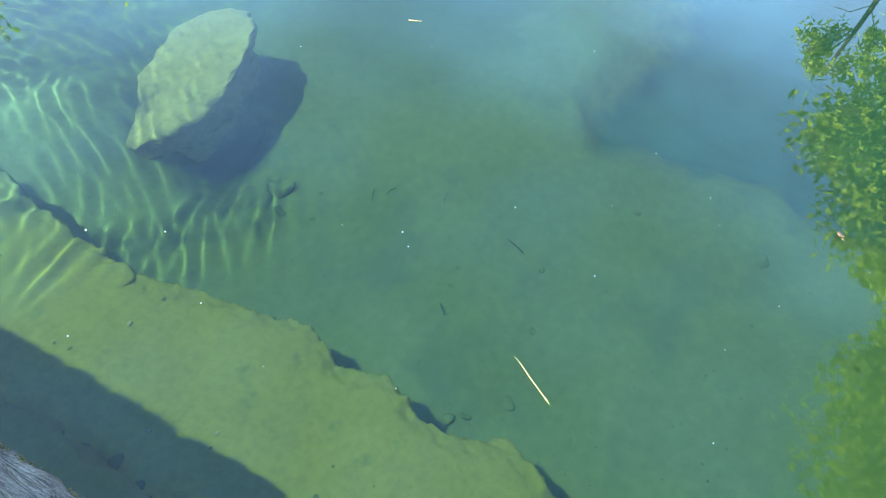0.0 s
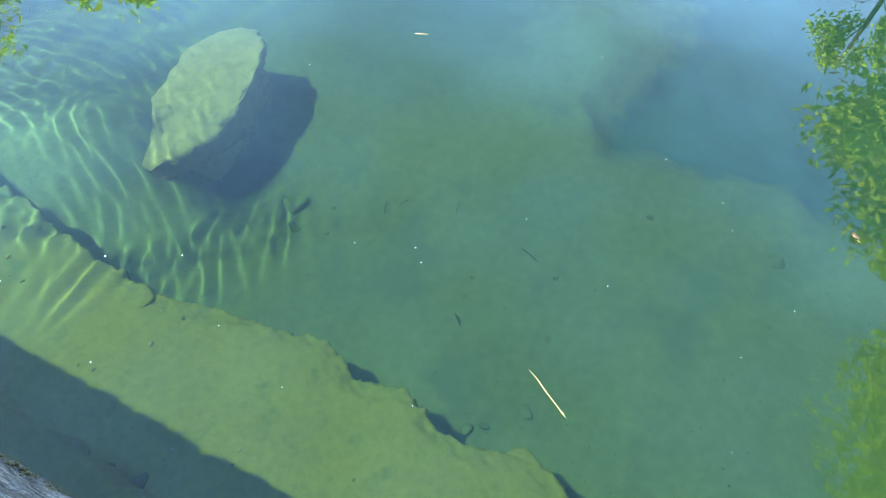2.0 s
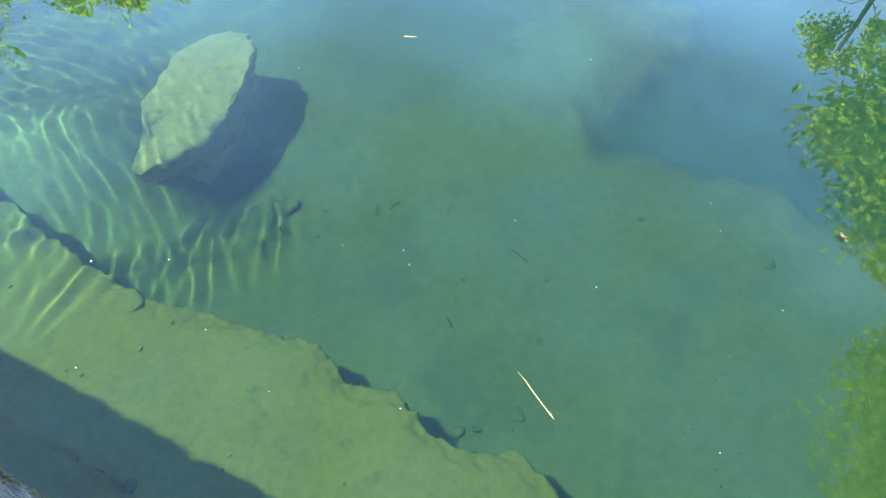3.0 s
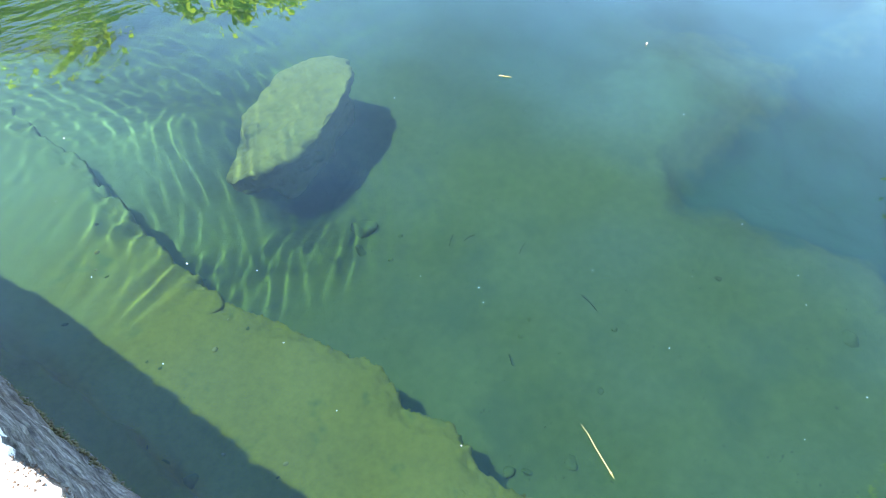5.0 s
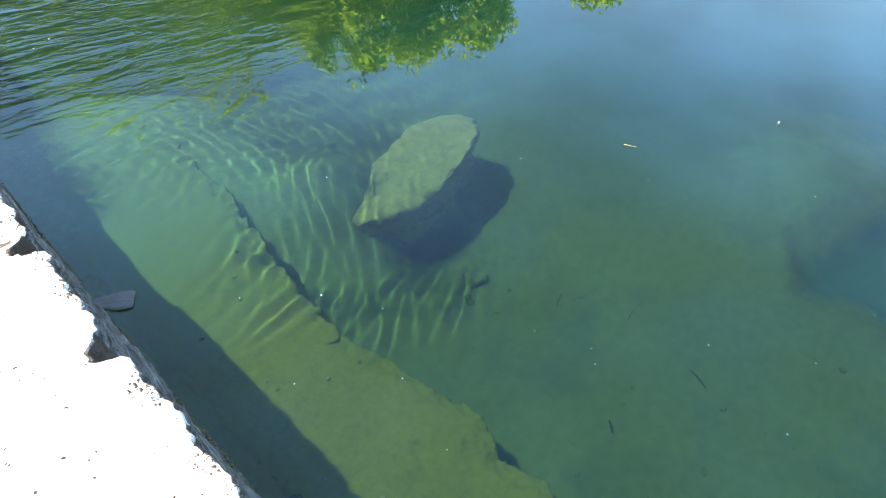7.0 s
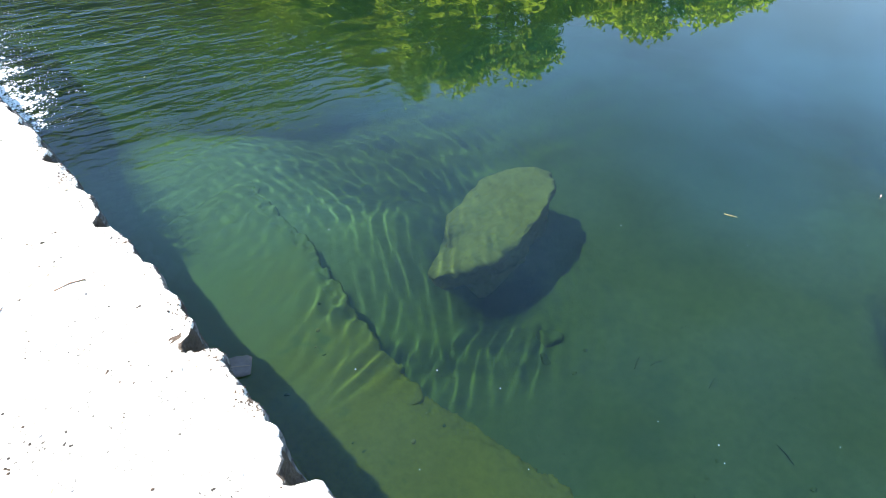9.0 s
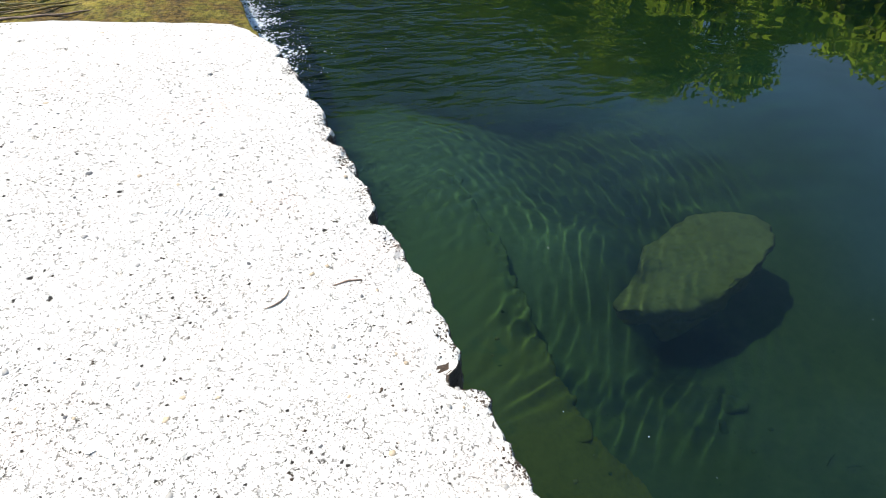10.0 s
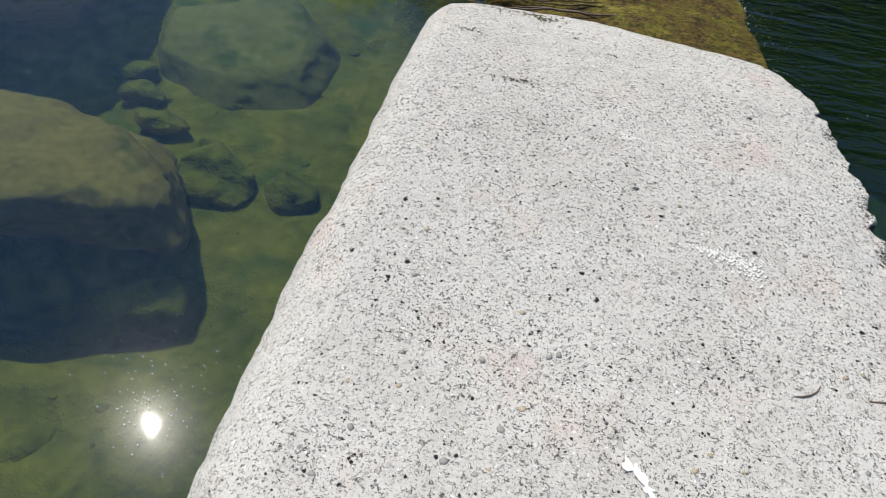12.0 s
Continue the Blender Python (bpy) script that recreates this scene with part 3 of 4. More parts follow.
ledge.data.materials.append(FOOT)
for f in ledge.data.polygons:
    if f.center.z > LEDGE_Z + 0.13 and f.center.x < 0.62:
        f.material_index = 1


# water, with ripples that spread from the overflow
def ripples(X, Y):
    z = np.zeros_like(X)
    r = np.random.default_rng(21)
    wob = 2.4 * fbm(X, Y, 1.3, 2, 60) + 0.9 * fbm(X, Y, 4.5, 2, 61)
    for k in range(15):
        cx, cy = r.uniform(-0.5, 0.5), r.uniform(3.6, 6.2)
        D = np.hypot(X - cx, Y - cy) + 0.02 * fbm(X, Y, 3.5, 2, 40 + k)
        lam = r.uniform(0.075, 0.16)
        far = np.exp(-np.clip(D - 0.4, 0, None) / 0.7)
        z += lam * lam * (0.0078 * smooth(4.6, 2.4, D) + 0.001 * far) * np.sin(2 * np.pi * D / lam + wob + 1.6 * fbm(X, Y, 1.9, 2, 62 + k))
    for k in range(6):
        a, lam = r.uniform(-0.5, 0.5), r.uniform(0.24, 0.42)
        D = X * math.sin(a) - Y * math.cos(a)
        z += lam * lam * 0.0030 * smooth(2.2, 3.4, Y + 0.1 * X) * np.sin(2 * np.pi * D / lam + 2.2 * fbm(X, Y, 1.1, 2, 90 + k))
    calm = (0.55 + 0.75 * smooth(-0.25, 0.35, fbm(X, Y, 1.7, 2, 97))) * smooth(3.5, 2.1, X + 0.25 * Y - 0.5) * smooth(1.8, 3.0, Y + 0.25 * X)
    z = z * np.maximum(calm, smooth(3.0, 4.0, Y)) * (0.2 + 0.8 * smooth(0.25, 1.0, X))
    z = z * (1 - 0.65 * smooth(2.0, 1.1, X) * smooth(2.9, 3.5, Y))
    # chop below the overflow, drawn out along the current
    U, V = X * 0.94 + Y * 0.34, Y * 0.94 - X * 0.34
    chop = 0.0052 * fbm(U * 0.45, V, 7.0, 3, 71) + 0.0040 * fbm(U * 0.5, V, 15.0, 2, 72)
    z = z + 0.12 * chop * smooth(3.4, 4.6, Y + 0.12 * X) * smooth(4.2, 1.6, X)
    return z * smooth(12, 6, Y) * smooth(9, 5, X) + 0.0006 * fbm(X, Y, 0.9, 2, 77)


wx = steps((-0.6, 0.0, 0.3), (0.0, 4.4, 0.013), (4.4, 7, 0.1), (7, 20, 1), (20, 60, 10))
wy = steps((-14, -4, 1), (-4, 0, 0.1), (0.0, 6.0, 0.013), (6, 9, 0.1), (9, 14, 1))
pool = tagged(sheet("pool_water", wx, wy, ripples, WATER), "clear blue-green pool water with small ripples", "water", kind="structure")
pool.cycles.is_caustics_caster = True
up_water = tagged(sheet("upstream_water", steps((-60, -8, 4), (-8, -2.7, 0.1), (-2.7, -1.7, 0.02), (-1.7, -1.2, 0.1)), steps((-14, -4, 1), (-4, 0.3, 0.1), (0.3, 1.5, 0.02), (1.5, 6, 0.1), (6, 14, 1)),
                        lambda X, Y: UP - 0.017 * np.tanh((X + 2.35) / 0.8) - 0.017 * np.tanh((Y - 0.8) / 0.8) + 0.0003 * fbm(X, Y, 2.2, 2, 78) + 0.00018 * fbm(X, Y, 11.0, 2, 79) + 0.00009 * fbm(X, Y, 27.0, 2, 76), WATER_UP),
                  "still shallow greenish water above the weir", "water", kind="structure")
up_water.cycles.is_caustics_caster = True
for o in (ground, ledge):
    o.cycles.is_caustics_receiver = True


# weir block
NOTCH = [(0.765, 0.080, 0.055), (0.235, 0.075, 0.060), (1.455, 0.050, 0.035), (1.915, 0.040, 0.03), (2.20, 0.022, 0.04), (2.60, 0.040, 0.035), (-0.455, 0.085, 0.075), (0.90, 0.015, 0.05)]
RIM_Y = np.array([-9.0, 0.05, 0.35, 0.53, 0.65, 1.0, 1.2, 1.6, 1.86, 2.1, 2.4, 2.8, 3.0, 3.2, 3.46])
RIM_X = np.array([0.072, 0.073, 0.064, 0.062, 0.070, 0.078, 0.066, 0.048, 0.030, 0.014, 0.0, -0.018, -0.045, -0.085, -0.13])
END_X = np.array([-2.2, -1.72, -1.60, -1.45, -1.1, -0.82, -0.55, -0.28, -0.16, -0.08, 0.1])
END_Y = np.array([3.20, 3.26, 3.32, 3.345, 3.36, 3.31, 3.22, 3.17, 3.12, 3.02, 2.98])


def crest(y):
    """How far the worn top stands over its level at the near end."""
    return 0.075 * smooth(1.0, 2.4, y) - 0.09 * smooth(2.5, 3.5, y)


def block_rows():
    ys = steps((-9, -2.0, 0.25), (-2.0, 3.46, 0.0125))
    rows = []
    for y in ys:
        one = np.array([y * 1.0])
        e = float(np.interp(y, RIM_Y, RIM_X)) + 0.010 * float(fbm(one, np.array([3.0]), 9.0, 4, 32)[0]) + 0.012 * float(fbm(one, np.array([7.0]), 27.0, 3, 30)[0])
        for c, d, w in NOTCH:
            u = (y - c) / w
            e -= d * 0.95 * math.exp(-abs(u) ** 2.2 * (0.8 if u > 0 else 2.4)) * (1 + 0.10 * math.sin(7 * u + 20 * c))
        lft = -1.715 + 0.035 * float(smooth(0.9, 1.9, np.array(y))) - 0.01 * float(smooth(2.0, 3.1, np.array(y)))
        drop = 0.03 * float(smooth(3.3, 3.46, np.array(y)))
        w = 1.0 - 0.36 * float(smooth(1.2, 3.3, np.array(y)))
        row = [(lft - 0.28 * w, -2.6), (lft - 0.27 * w, 0.2), (lft - 0.25 * w, 0.55), (lft - 0.215 * w, 0.68), (lft - 0.16 * w, 0.755), (lft - 0.09 * w, 0.80), (lft - 0.03 * w, 0.825)]
        top_n = 110
        for k in range(top_n):
            s = 1 - (1 - k / (top_n - 1)) ** 1.7
            row.append((lft + (e - 0.012 - lft) * s, TOP))
        row += [(e - 0.006, TOP - 0.006), (e, TOP - 0.022), (e + 0.005, TOP - 0.05), (e * 0.8 + 0.02, TOP - 0.09), (e * 0.6 + 0.045, TOP - 0.14)]
        row += [(0.085 + 0.165 * u, 0.64 * (1 - u)) for u in np.linspace(0, 0.965, 18)] + [(0.10, 0.024), (0.10, -0.10), (0.25, -0.48), (0.30, -1.3), (0.33, -1.9)]
        rows.append([(x, y, z - drop * (1 if z > 0.5 else 0)) for x, z in row])
    return rows


def block_mesh():
    rows = np.array(block_rows())
    n, m, _ = rows.shape
    X, Y, Z = rows[..., 0], rows[..., 1], rows[..., 2]
    Y = Y - (3.46 - np.interp(X, END_X, END_Y)) * smooth(2.5, 3.46, Y)
    topz = smooth(0.6, 0.8, Z)
    Z = Z + topz * (crest(Y) + 0.007 * fbm(X, Y, 2.5, 4, 33) + 0.003 * fbm(X, Y, 18, 3, 34))
    X = X + (1 - topz) * (0.026 * fbm(Y * 0.55, Z * 1.8, 7, 5, 35) + 0.012 * fbm(Y, Z, 19, 3, 29))
    rim = smooth(-0.16, -0.02, X) * topz
    lip = smooth(-0.05, 0.02, X) * topz
    Z = Z - rim * (0.008 + 0.012 * fbm(X, Y, 11, 4, 36)) - lip * (0.006 + 0.016 * fbm(X, Y, 30, 3, 39))
    X = X + lip * 0.014 * fbm(Y, X * 0.5, 38, 3, 28)
    return np.stack([X, Y, Z], -1)


def lattice(name, P, mat):
    n, m, _ = P.shape
    i = np.arange(n * m).reshape(n, m)
    q = np.stack([i[:-1, :-1], i[:-1, 1:], i[1:, 1:], i[1:, :-1]], -1).reshape(-1, 4)
    me = bpy.data.meshes.new(name)
    me.from_pydata(P.reshape(-1, 3).tolist(), [], q[:, ::-1].tolist() + [i[-1].tolist(), i[0][::-1].tolist()])
    me.polygons.foreach_set("use_smooth", np.ones(len(me.polygons), bool))
    me.materials.append(mat)
    return new(name, me)


block = tagged(lattice("weir_block", block_mesh(), CONCRETE), "pale weathered concrete weir block with exposed pebble aggregate", "weir", kind="structure")
block.data.materials.append(SIDE)
block.data.materials.append(BROKEN)
block.data.materials.append(BED_UP)
mid = np.zeros(len(block.data.polygons) * 3)
block.data.polygons.foreach_get("center", mid)
mx, my, mz = mid.reshape(-1, 3).T
ragged = 0.045 * fbm(my, mz, 8.0, 4, 37)
mz = mz - crest(my) * (mz > 0.6)
lean = np.zeros(len(block.data.polygons) * 3)
block.data.polygons.foreach_get("normal", lean)
kind = np.where((mx > -0.05) & (((np.abs(lean[2::3]) < 0.72) & (mz < TOP - 0.022 + 0.45 * ragged)) | (mz < TOP - 0.06)), 1, 0)
for c, d, w in NOTCH:
    kind[(my - c > -w * 0.75) & (my - c < w * 1.25) & (mx > -0.03) & (mz > TOP - 0.20) & (mz < TOP - 0.02)] = 2
kind[(mx < -1.5) & (mz < UP + 0.02)] = 3
block.data.polygons.foreach_set("material_index", kind.astype(np.int32))
dg = bpy.context.evaluated_depsgraph_get()
dg.update()
solid = block.evaluated_get(dg)


def on_top(x, y):
    """The height of the block's top at a place."""
    hit, at, nrm, _ = solid.ray_cast(Vector((x, y, 2)), Vector((0, 0, -1)))
    return at.z if hit else TOP



# sunken boulder, and stones on the pool bed
boulder = tagged(rock("boulder", [(2.26, 2.27, -2.06), (2.50, 2.46, -2.04), (2.94, 2.62, -1.90), (3.40, 2.72, -1.70), (3.72, 2.58, -1.55), (3.82, 2.30, -1.46), (3.64, 2.09, -1.48), (3.30, 1.98, -1.55),
                                  (3.05, 1.90, -1.64), (2.94, 1.87, -1.75), (2.66, 2.04, -1.95), (2.40, 2.17, -2.04), (2.62, 2.44, -2.75), (2.66, 2.26, -2.75), (2.76, 2.10, -2.75), (2.95, 2.10, -2.75),
                                  (3.10, 2.08, -2.75), (3.45, 2.12, -2.75), (3.72, 2.22, -2.75), (3.85, 2.5, -2.75), (3.3, 2.95, -2.75), (2.6, 2.75, -2.75)], STONE, 5, 6, 0.075, 3.0, 3),
                 "big pale silt-dusted boulder sunk on the pool bed", "boulder")


def bed_stone(x, y, z, size, seed, mat, label, flat=0.6):
    o = rock("stone", boulder_corners((x, y, z), (size, size * 0.8, size * flat), 12, seed), mat, 2, 3, size * 0.12, 2.0 / size * 0.4, seed)
    return tagged(o, label, "stone", group="sunk stones")


for x, y, s, sd in ((2.15, -0.86, 0.085, 5), (1.86, -0.58, 0.07, 6), (1.95, -0.66, 0.06, 7), (4.0, -2.05, 0.12, 8), (2.78, 1.30, 0.16, 9), (2.62, 1.2, 0.09, 10)):
    bed_stone(x, y, BED_Z + 0.02, s, sd, BED, "small silt-dusted stone lying on the silty pool bed")
tagged(rock("stone", [(1.20, 1.36, -1.71), (1.47, 1.28, -1.675), (1.52, 1.42, -1.68), (1.36, 1.60, -1.695), (1.22, 1.52, -1.71), (1.22, 1.36, -1.78), (1.50, 1.30, -1.80), (1.50, 1.45, -1.8), (1.24, 1.55, -1.8)], LEDGE, 3, 4, 0.012, 6.0, 16),
       "broken olive slab lying on the ledge's rim", "stone", group="sunk stones")
for k in range(26):
    x, y = rng.uniform(0.8, 1.5), rng.uniform(-1.5, 2.6)
    bed_stone(x, y, LEDGE_Z + 0.004, rng.uniform(0.014, 0.036), 200 + k, DARK_SILT if k % 4 else STONE, "little pebble lying on the algae-covered ledge")
for k in range(20):
    x, y = rng.uniform(1.9, 4.2), rng.uniform(-1.5, 1.1)
    bed_stone(x, y, BED_Z + 0.01, rng.uniform(0.02, 0.045), 300 + k, DARK_SILT, "small dark stone half buried in pool silt", 0.4)

lr = np.random.default_rng(77)
lx, ly = lr.uniform(1.85, 4.3, 170), lr.uniform(-2.2, 1.7, 170)
lz = ground_height(lx[None], ly[None])[0]
LITTER = [(x, y, z) for x, y, z in zip(lx, ly, lz)]


# added dark stones stand in for the shade line under the foot's edge
for k in range(16):
    bed_stone(rng.normal(0.58, 0.03), -1.3 + 0.15 * k + rng.normal(0, 0.04), LEDGE_Z + 0.02, rng.uniform(0.03, 0.075), 600 + k, DARK_SILT, "dark stone added for the shaded edge of the wall foot", 0.45)

# stones above the weir
def up_rock(corners, label, seed, rough=0.03, cuts=5, mat=STONE_UP):
    return tagged(rock("boulder", corners, mat, min(cuts - 1, 4), cuts, rough, 2.6, seed), label, "boulder", group="upstream boulders")


F = UP - 1.5
up_rock([(-4.9, 2.5, 0.20), (-3.70, 2.38, 0.22), (-3.14, 2.33, 0.16), (-2.84, 2.18, 0.02), (-2.74, 2.02, -0.04), (-2.80, 1.92, 0.08), (-3.02, 1.88, 0.24), (-3.30, 1.70, 0.26), (-4.0, 1.45, 0.26), (-4.8, 1.4, 0.2),
         (-2.70, 1.90, -0.25), (-2.86, 2.3, F), (-2.95, 2.2, F), (-3.2, 2.2, F), (-4.8, 1.9, F), (-4.9, 2.9, F), (-3.2, 2.9, F)], "huge brown algae-dusted boulder under the upstream water", 21, 0.06, 6)
up_rock([(-3.5, 3.45, -0.40), (-3.6, 3.85, -0.34), (-2.95, 4.3, -0.32), (-2.66, 3.9, -0.34), (-2.66, 3.55, -0.42), (-2.94, 3.36, -0.46), (-3.25, 3.36, -0.45), (-3.5, 3.25, F), (-2.98, 3.06, F), (-2.5, 3.2, F), (-2.40, 3.5, F), (-2.4, 4.0, F), (-3.0, 4.5, F), (-3.8, 3.8, F)],
        "flat algae-dusted rock slab under shallow water", 22, 0.035, 6, SLAB_UP)
up_rock([(-3.78, 3.50, 0.25), (-3.90, 3.16, 0.32), (-4.15, 3.02, 0.34), (-5.2, 2.75, 0.34), (-6.0, 4.2, 0.45), (-5.6, 5.4, 0.30), (-4.0, 4.6, 0.1), (-4.3, 3.75, F), (-4.25, 4.4, F), (-6.2, 3.6, F), (-6.2, 5.6, F), (-4.2, 5.0, F)],
        "large tan boulder just under the upstream water", 23, 0.10, 6)
up_rock([(-3.06, 1.66, -0.40), (-2.81, 1.70, -0.36), (-2.68, 1.86, -0.36), (-2.60, 1.80, -0.38), (-2.56, 1.66, -0.44), (-2.85, 1.58, -0.44), (-2.95, 1.68, F), (-2.52, 1.62, F), (-2.55, 1.9, F), (-2.9, 1.9, F)], "low algae-covered rock at the big boulder's foot", 27, 0.03, 5, BED_UP)
for x, y, z, s, sd in ((-3.24, 2.90, -0.46, 0.17, 24), (-2.50, 2.62, -0.57, 0.22, 25), (-2.84, 2.60, -0.55, 0.28, 26), (-3.46, 3.12, -0.52, 0.15, 29),
                       (-3.60, 3.30, -0.52, 0.12, 30), (-2.95, 2.86, -0.57, 0.09, 31), (-2.95, 1.05, -0.63, 0.18, 32), (-3.3, 0.9, -0.62, 0.16, 33), (-2.45, 1.5, -0.60, 0.13, 35)):
    up_rock(boulder_corners((x, y, z - 0.05), (s * 1.1, s * 0.85, s * 0.8), 20, sd), "rounded algae-dusted rock under the upstream water", sd, s * 0.35, 4, BED_UP)
for k in range(34):
    x, y = rng.uniform(-4.0, -2.05), rng.uniform(0.4, 4.2)
    z = float(ground_height(np.array([[x]]), np.array([[y]]))[0, 0])
    s = rng.uniform(0.02, 0.055)
    o = rock("stone", boulder_corners((x, y, z), (s, s * 0.8, s * 0.6), 30, 400 + k), BED_UP, 2, 3, s * 0.15, 1.2 / s, 400 + k)
    tagged(o, "small algae-covered stone on the upstream bed", "stone", group="upstream stones")


# wet overflow slab past the block
def slab_height(X, Y):
    z = 0.635 + 0.13 * smooth(4.6, 3.3, Y) * smooth(-1.2, -0.3, X) - 0.06 * smooth(-0.9, 0.1, X) - 0.035 * smooth(-1.0, -1.9, X + 0.3 * (Y - 3.6)) + 0.016 * fbm(X, Y, 3, 4, 51) + 0.006 * fbm(X, Y, 16, 3, 52)
    z = z - 1.0 * smooth(-1.46, -1.95, X + 0.45 * smooth(3.6, 4.6, Y))
    return z - 2.5 * smooth(0.0, 0.10, X + 0.01 - 0.06 * smooth(3.3, 4.5, Y) - 0.04 * fbm(X, Y, 3.5, 4, 53))


slab = tagged(sheet("overflow_slab", steps((-2.2, -0.1, 0.04), (-0.1, 0.3, 0.015)), steps((2.95, 6, 0.03), (6, 9.5, 0.2)), slab_height, WET),
              "wet brown algae-stained concrete overflow slab", "weir", kind="structure")
slab.cycles.is_caustics_receiver = True
slab.data.materials.append(BED_UP)
for f in slab.data.polygons:
    if f.center.z < 0.55 and f.center.x < -1.2:
        f.material_index = 1


def blobs(name, centres, sizes, flat, mat, seed):
    """Many small lumps joined into one mesh."""
    r = np.random.default_rng(seed)
    base = [(1, 0, 0), (-1, 0, 0), (0, 1, 0), (0, -1, 0), (0, 0, 1), (0, 0, -1)]
    tri = [(0, 2, 4), (2, 1, 4), (1, 3, 4), (3, 0, 4), (2, 0, 5), (1, 2, 5), (3, 1, 5), (0, 3, 5)]
    co, fa = [], []
    for c, s in zip(centres, sizes):
        k = len(co)
        j = r.uniform(0.7, 1.3, (6, 1))
        for v, w in zip(base, j):
            co.append((c[0] + v[0] * s * w[0], c[1] + v[1] * s * w[0], c[2] + v[2] * s * flat * w[0]))
        fa += [(k + a, k + b, k + d) for a, b, d in tri]
    me = bpy.data.meshes.new(name)
    me.from_pydata(co, [], fa)
    me.polygons.foreach_set("use_smooth", np.ones(len(fa), bool))
    me.materials.append(mat)
    return new(name, me)


gr = np.random.default_rng(83)
gx2, gy2 = gr.uniform(-4.2, -1.95, 320), gr.uniform(0.4, 4.4, 320)
rubble = list(zip(gx2, gy2, ground_height(gx2[None], gy2[None])[0]))
tagged(blobs("gravel", rubble, 0.003 + 0.009 * gr.random(320) ** 2, 0.6, BED_UP, 84), "algae-covered gravel strewn over the upstream bed", "gravel", kind="stuff")
tagged(blobs("litter", LITTER, np.random.default_rng(78).uniform(0.002, 0.009, len(LITTER)), 0.35, DARK_SILT, 79), "dark leaf litter strewn over the silty pool bed", "litter", kind="stuff")

# foam and drops where the water falls off the slab
pts, siz = [], []
for k in range(7000):
    y = 3.9 + 3.0 * rng.random()
    reach = 0.06 + 0.22 * smooth(3.6, 4.4, np.array(y))
    x = 0.17 + float(reach) * rng.exponential(0.6)
    streak = 0.5 + 0.5 * math.sin(y * 24 + 3 * math.sin(y * 7))
    if rng.random() > 0.08 + 0.95 * streak ** 3:
        continue
    pts.append((x, y + 0.3 * (x - 0.1) * rng.uniform(-0.3, 0.3), rng.uniform(0.0, 0.006) + (0.05 * rng.random() ** 4)))
    siz.append(rng.uniform(0.0012, 0.0055) * (2.2 if x < 0.36 else 0.9))
for k in range(2000):
    y = rng.uniform(4.1, 6.6)
    if math.sin(y * 13) + math.sin(y * 23 + 1) + rng.normal(0, 0.5) < 0.1:
        continue
    pts.append((0.19 + abs(rng.normal(0, 0.12)) + 0.05 * math.sin(y * 9), y, 0.004))
    siz.append(rng.uniform(0.005, 0.016))
for k in range(95):
    y, reach = 4.15 + 2.5 * rng.random(), rng.uniform(0.08, 0.60) * rng.uniform(0.4, 1.0)
    bend = rng.normal(0, 0.12)
    for j in range(26):
        u = j / 25
        pts.append((0.15 + reach * u, y + bend * reach * u + rng.normal(0, 0.008 + 0.012 * u), 0.004))
        siz.append((0.019 * (1 - u) + 0.003) * rng.uniform(0.3, 1.1))
tagged(blobs("foam", pts, siz, 0.5, FOAM, 3), "white foam and drops below the overflow", "foam", kind="stuff")
pts, siz = [], []
for k in range(600):
    y = rng.uniform(4.2, 6.6)
    if math.sin(y * 19) + math.sin(y * 31 + 2) + rng.normal(0, 0.6) < -0.2:
        continue
    s = rng.random()
    pts.append((0.06 + 0.09 * s ** 0.5 + rng.normal(0, 0.008), y, 0.55 * (1 - s * s) + 0.01))
    siz.append(rng.uniform(0.002, 0.006))
tagged(blobs("falling_water", pts, siz, 2.5, FOAM, 4), "thin white water falling off the slab", "water", kind="stuff")

# weed and roots trailing over the slab
weed = new("weed_tangle")
weed.location = (-1.40, 3.83, 0.63)
for k in range(64):
    y0, x0, ln = rng.normal(0.05, 0.12), rng.uniform(-0.74, 0.1), rng.uniform(0.25, 0.80)
    pts = [(x0 + ln * u, y0 + 0.14 * ln * u + 0.02 * math.sin(7 * u + k) + 0.008 * math.sin(23 * u + 3 * k), 0.012 + 0.018 * math.sin(3.1 * u) + 0.008 * (k % 5)) for u in np.linspace(0, 1, 14)]
    part("strand", tube(pts, [0.0055 * (1 - 0.75 * abs(2 * u - 1)) * (0.6 + 0.2 * (k % 4)) + 0.001 for u in np.linspace(0, 1, 14)], 5), (WEED, WEED, TWIG, WEED, REED)[k % 5], weed)
tagged(weed, "brown tangle of weed and roots on wet slab", "weed")

# moss along the waterline and in the notches
pts, siz = [], []
for k in range(4200):
    y = rng.uniform(-2.0, 3.3)
    if math.sin(y * 3.1) + math.sin(y * 7.7 + 1) + rng.uniform(-1, 1) < -0.4:
        continue
    z = 0.024 + abs(rng.normal(0, 0.012))
    pts.append((0.252 - z * 0.28 + rng.normal(0, 0.005), y, z))
    siz.append(rng.uniform(0.003, 0.008))
tagged(blobs("moss", pts, siz, 0.8, MOSS, 5), "dark brown moss along the concrete waterline", "moss", kind="stuff")


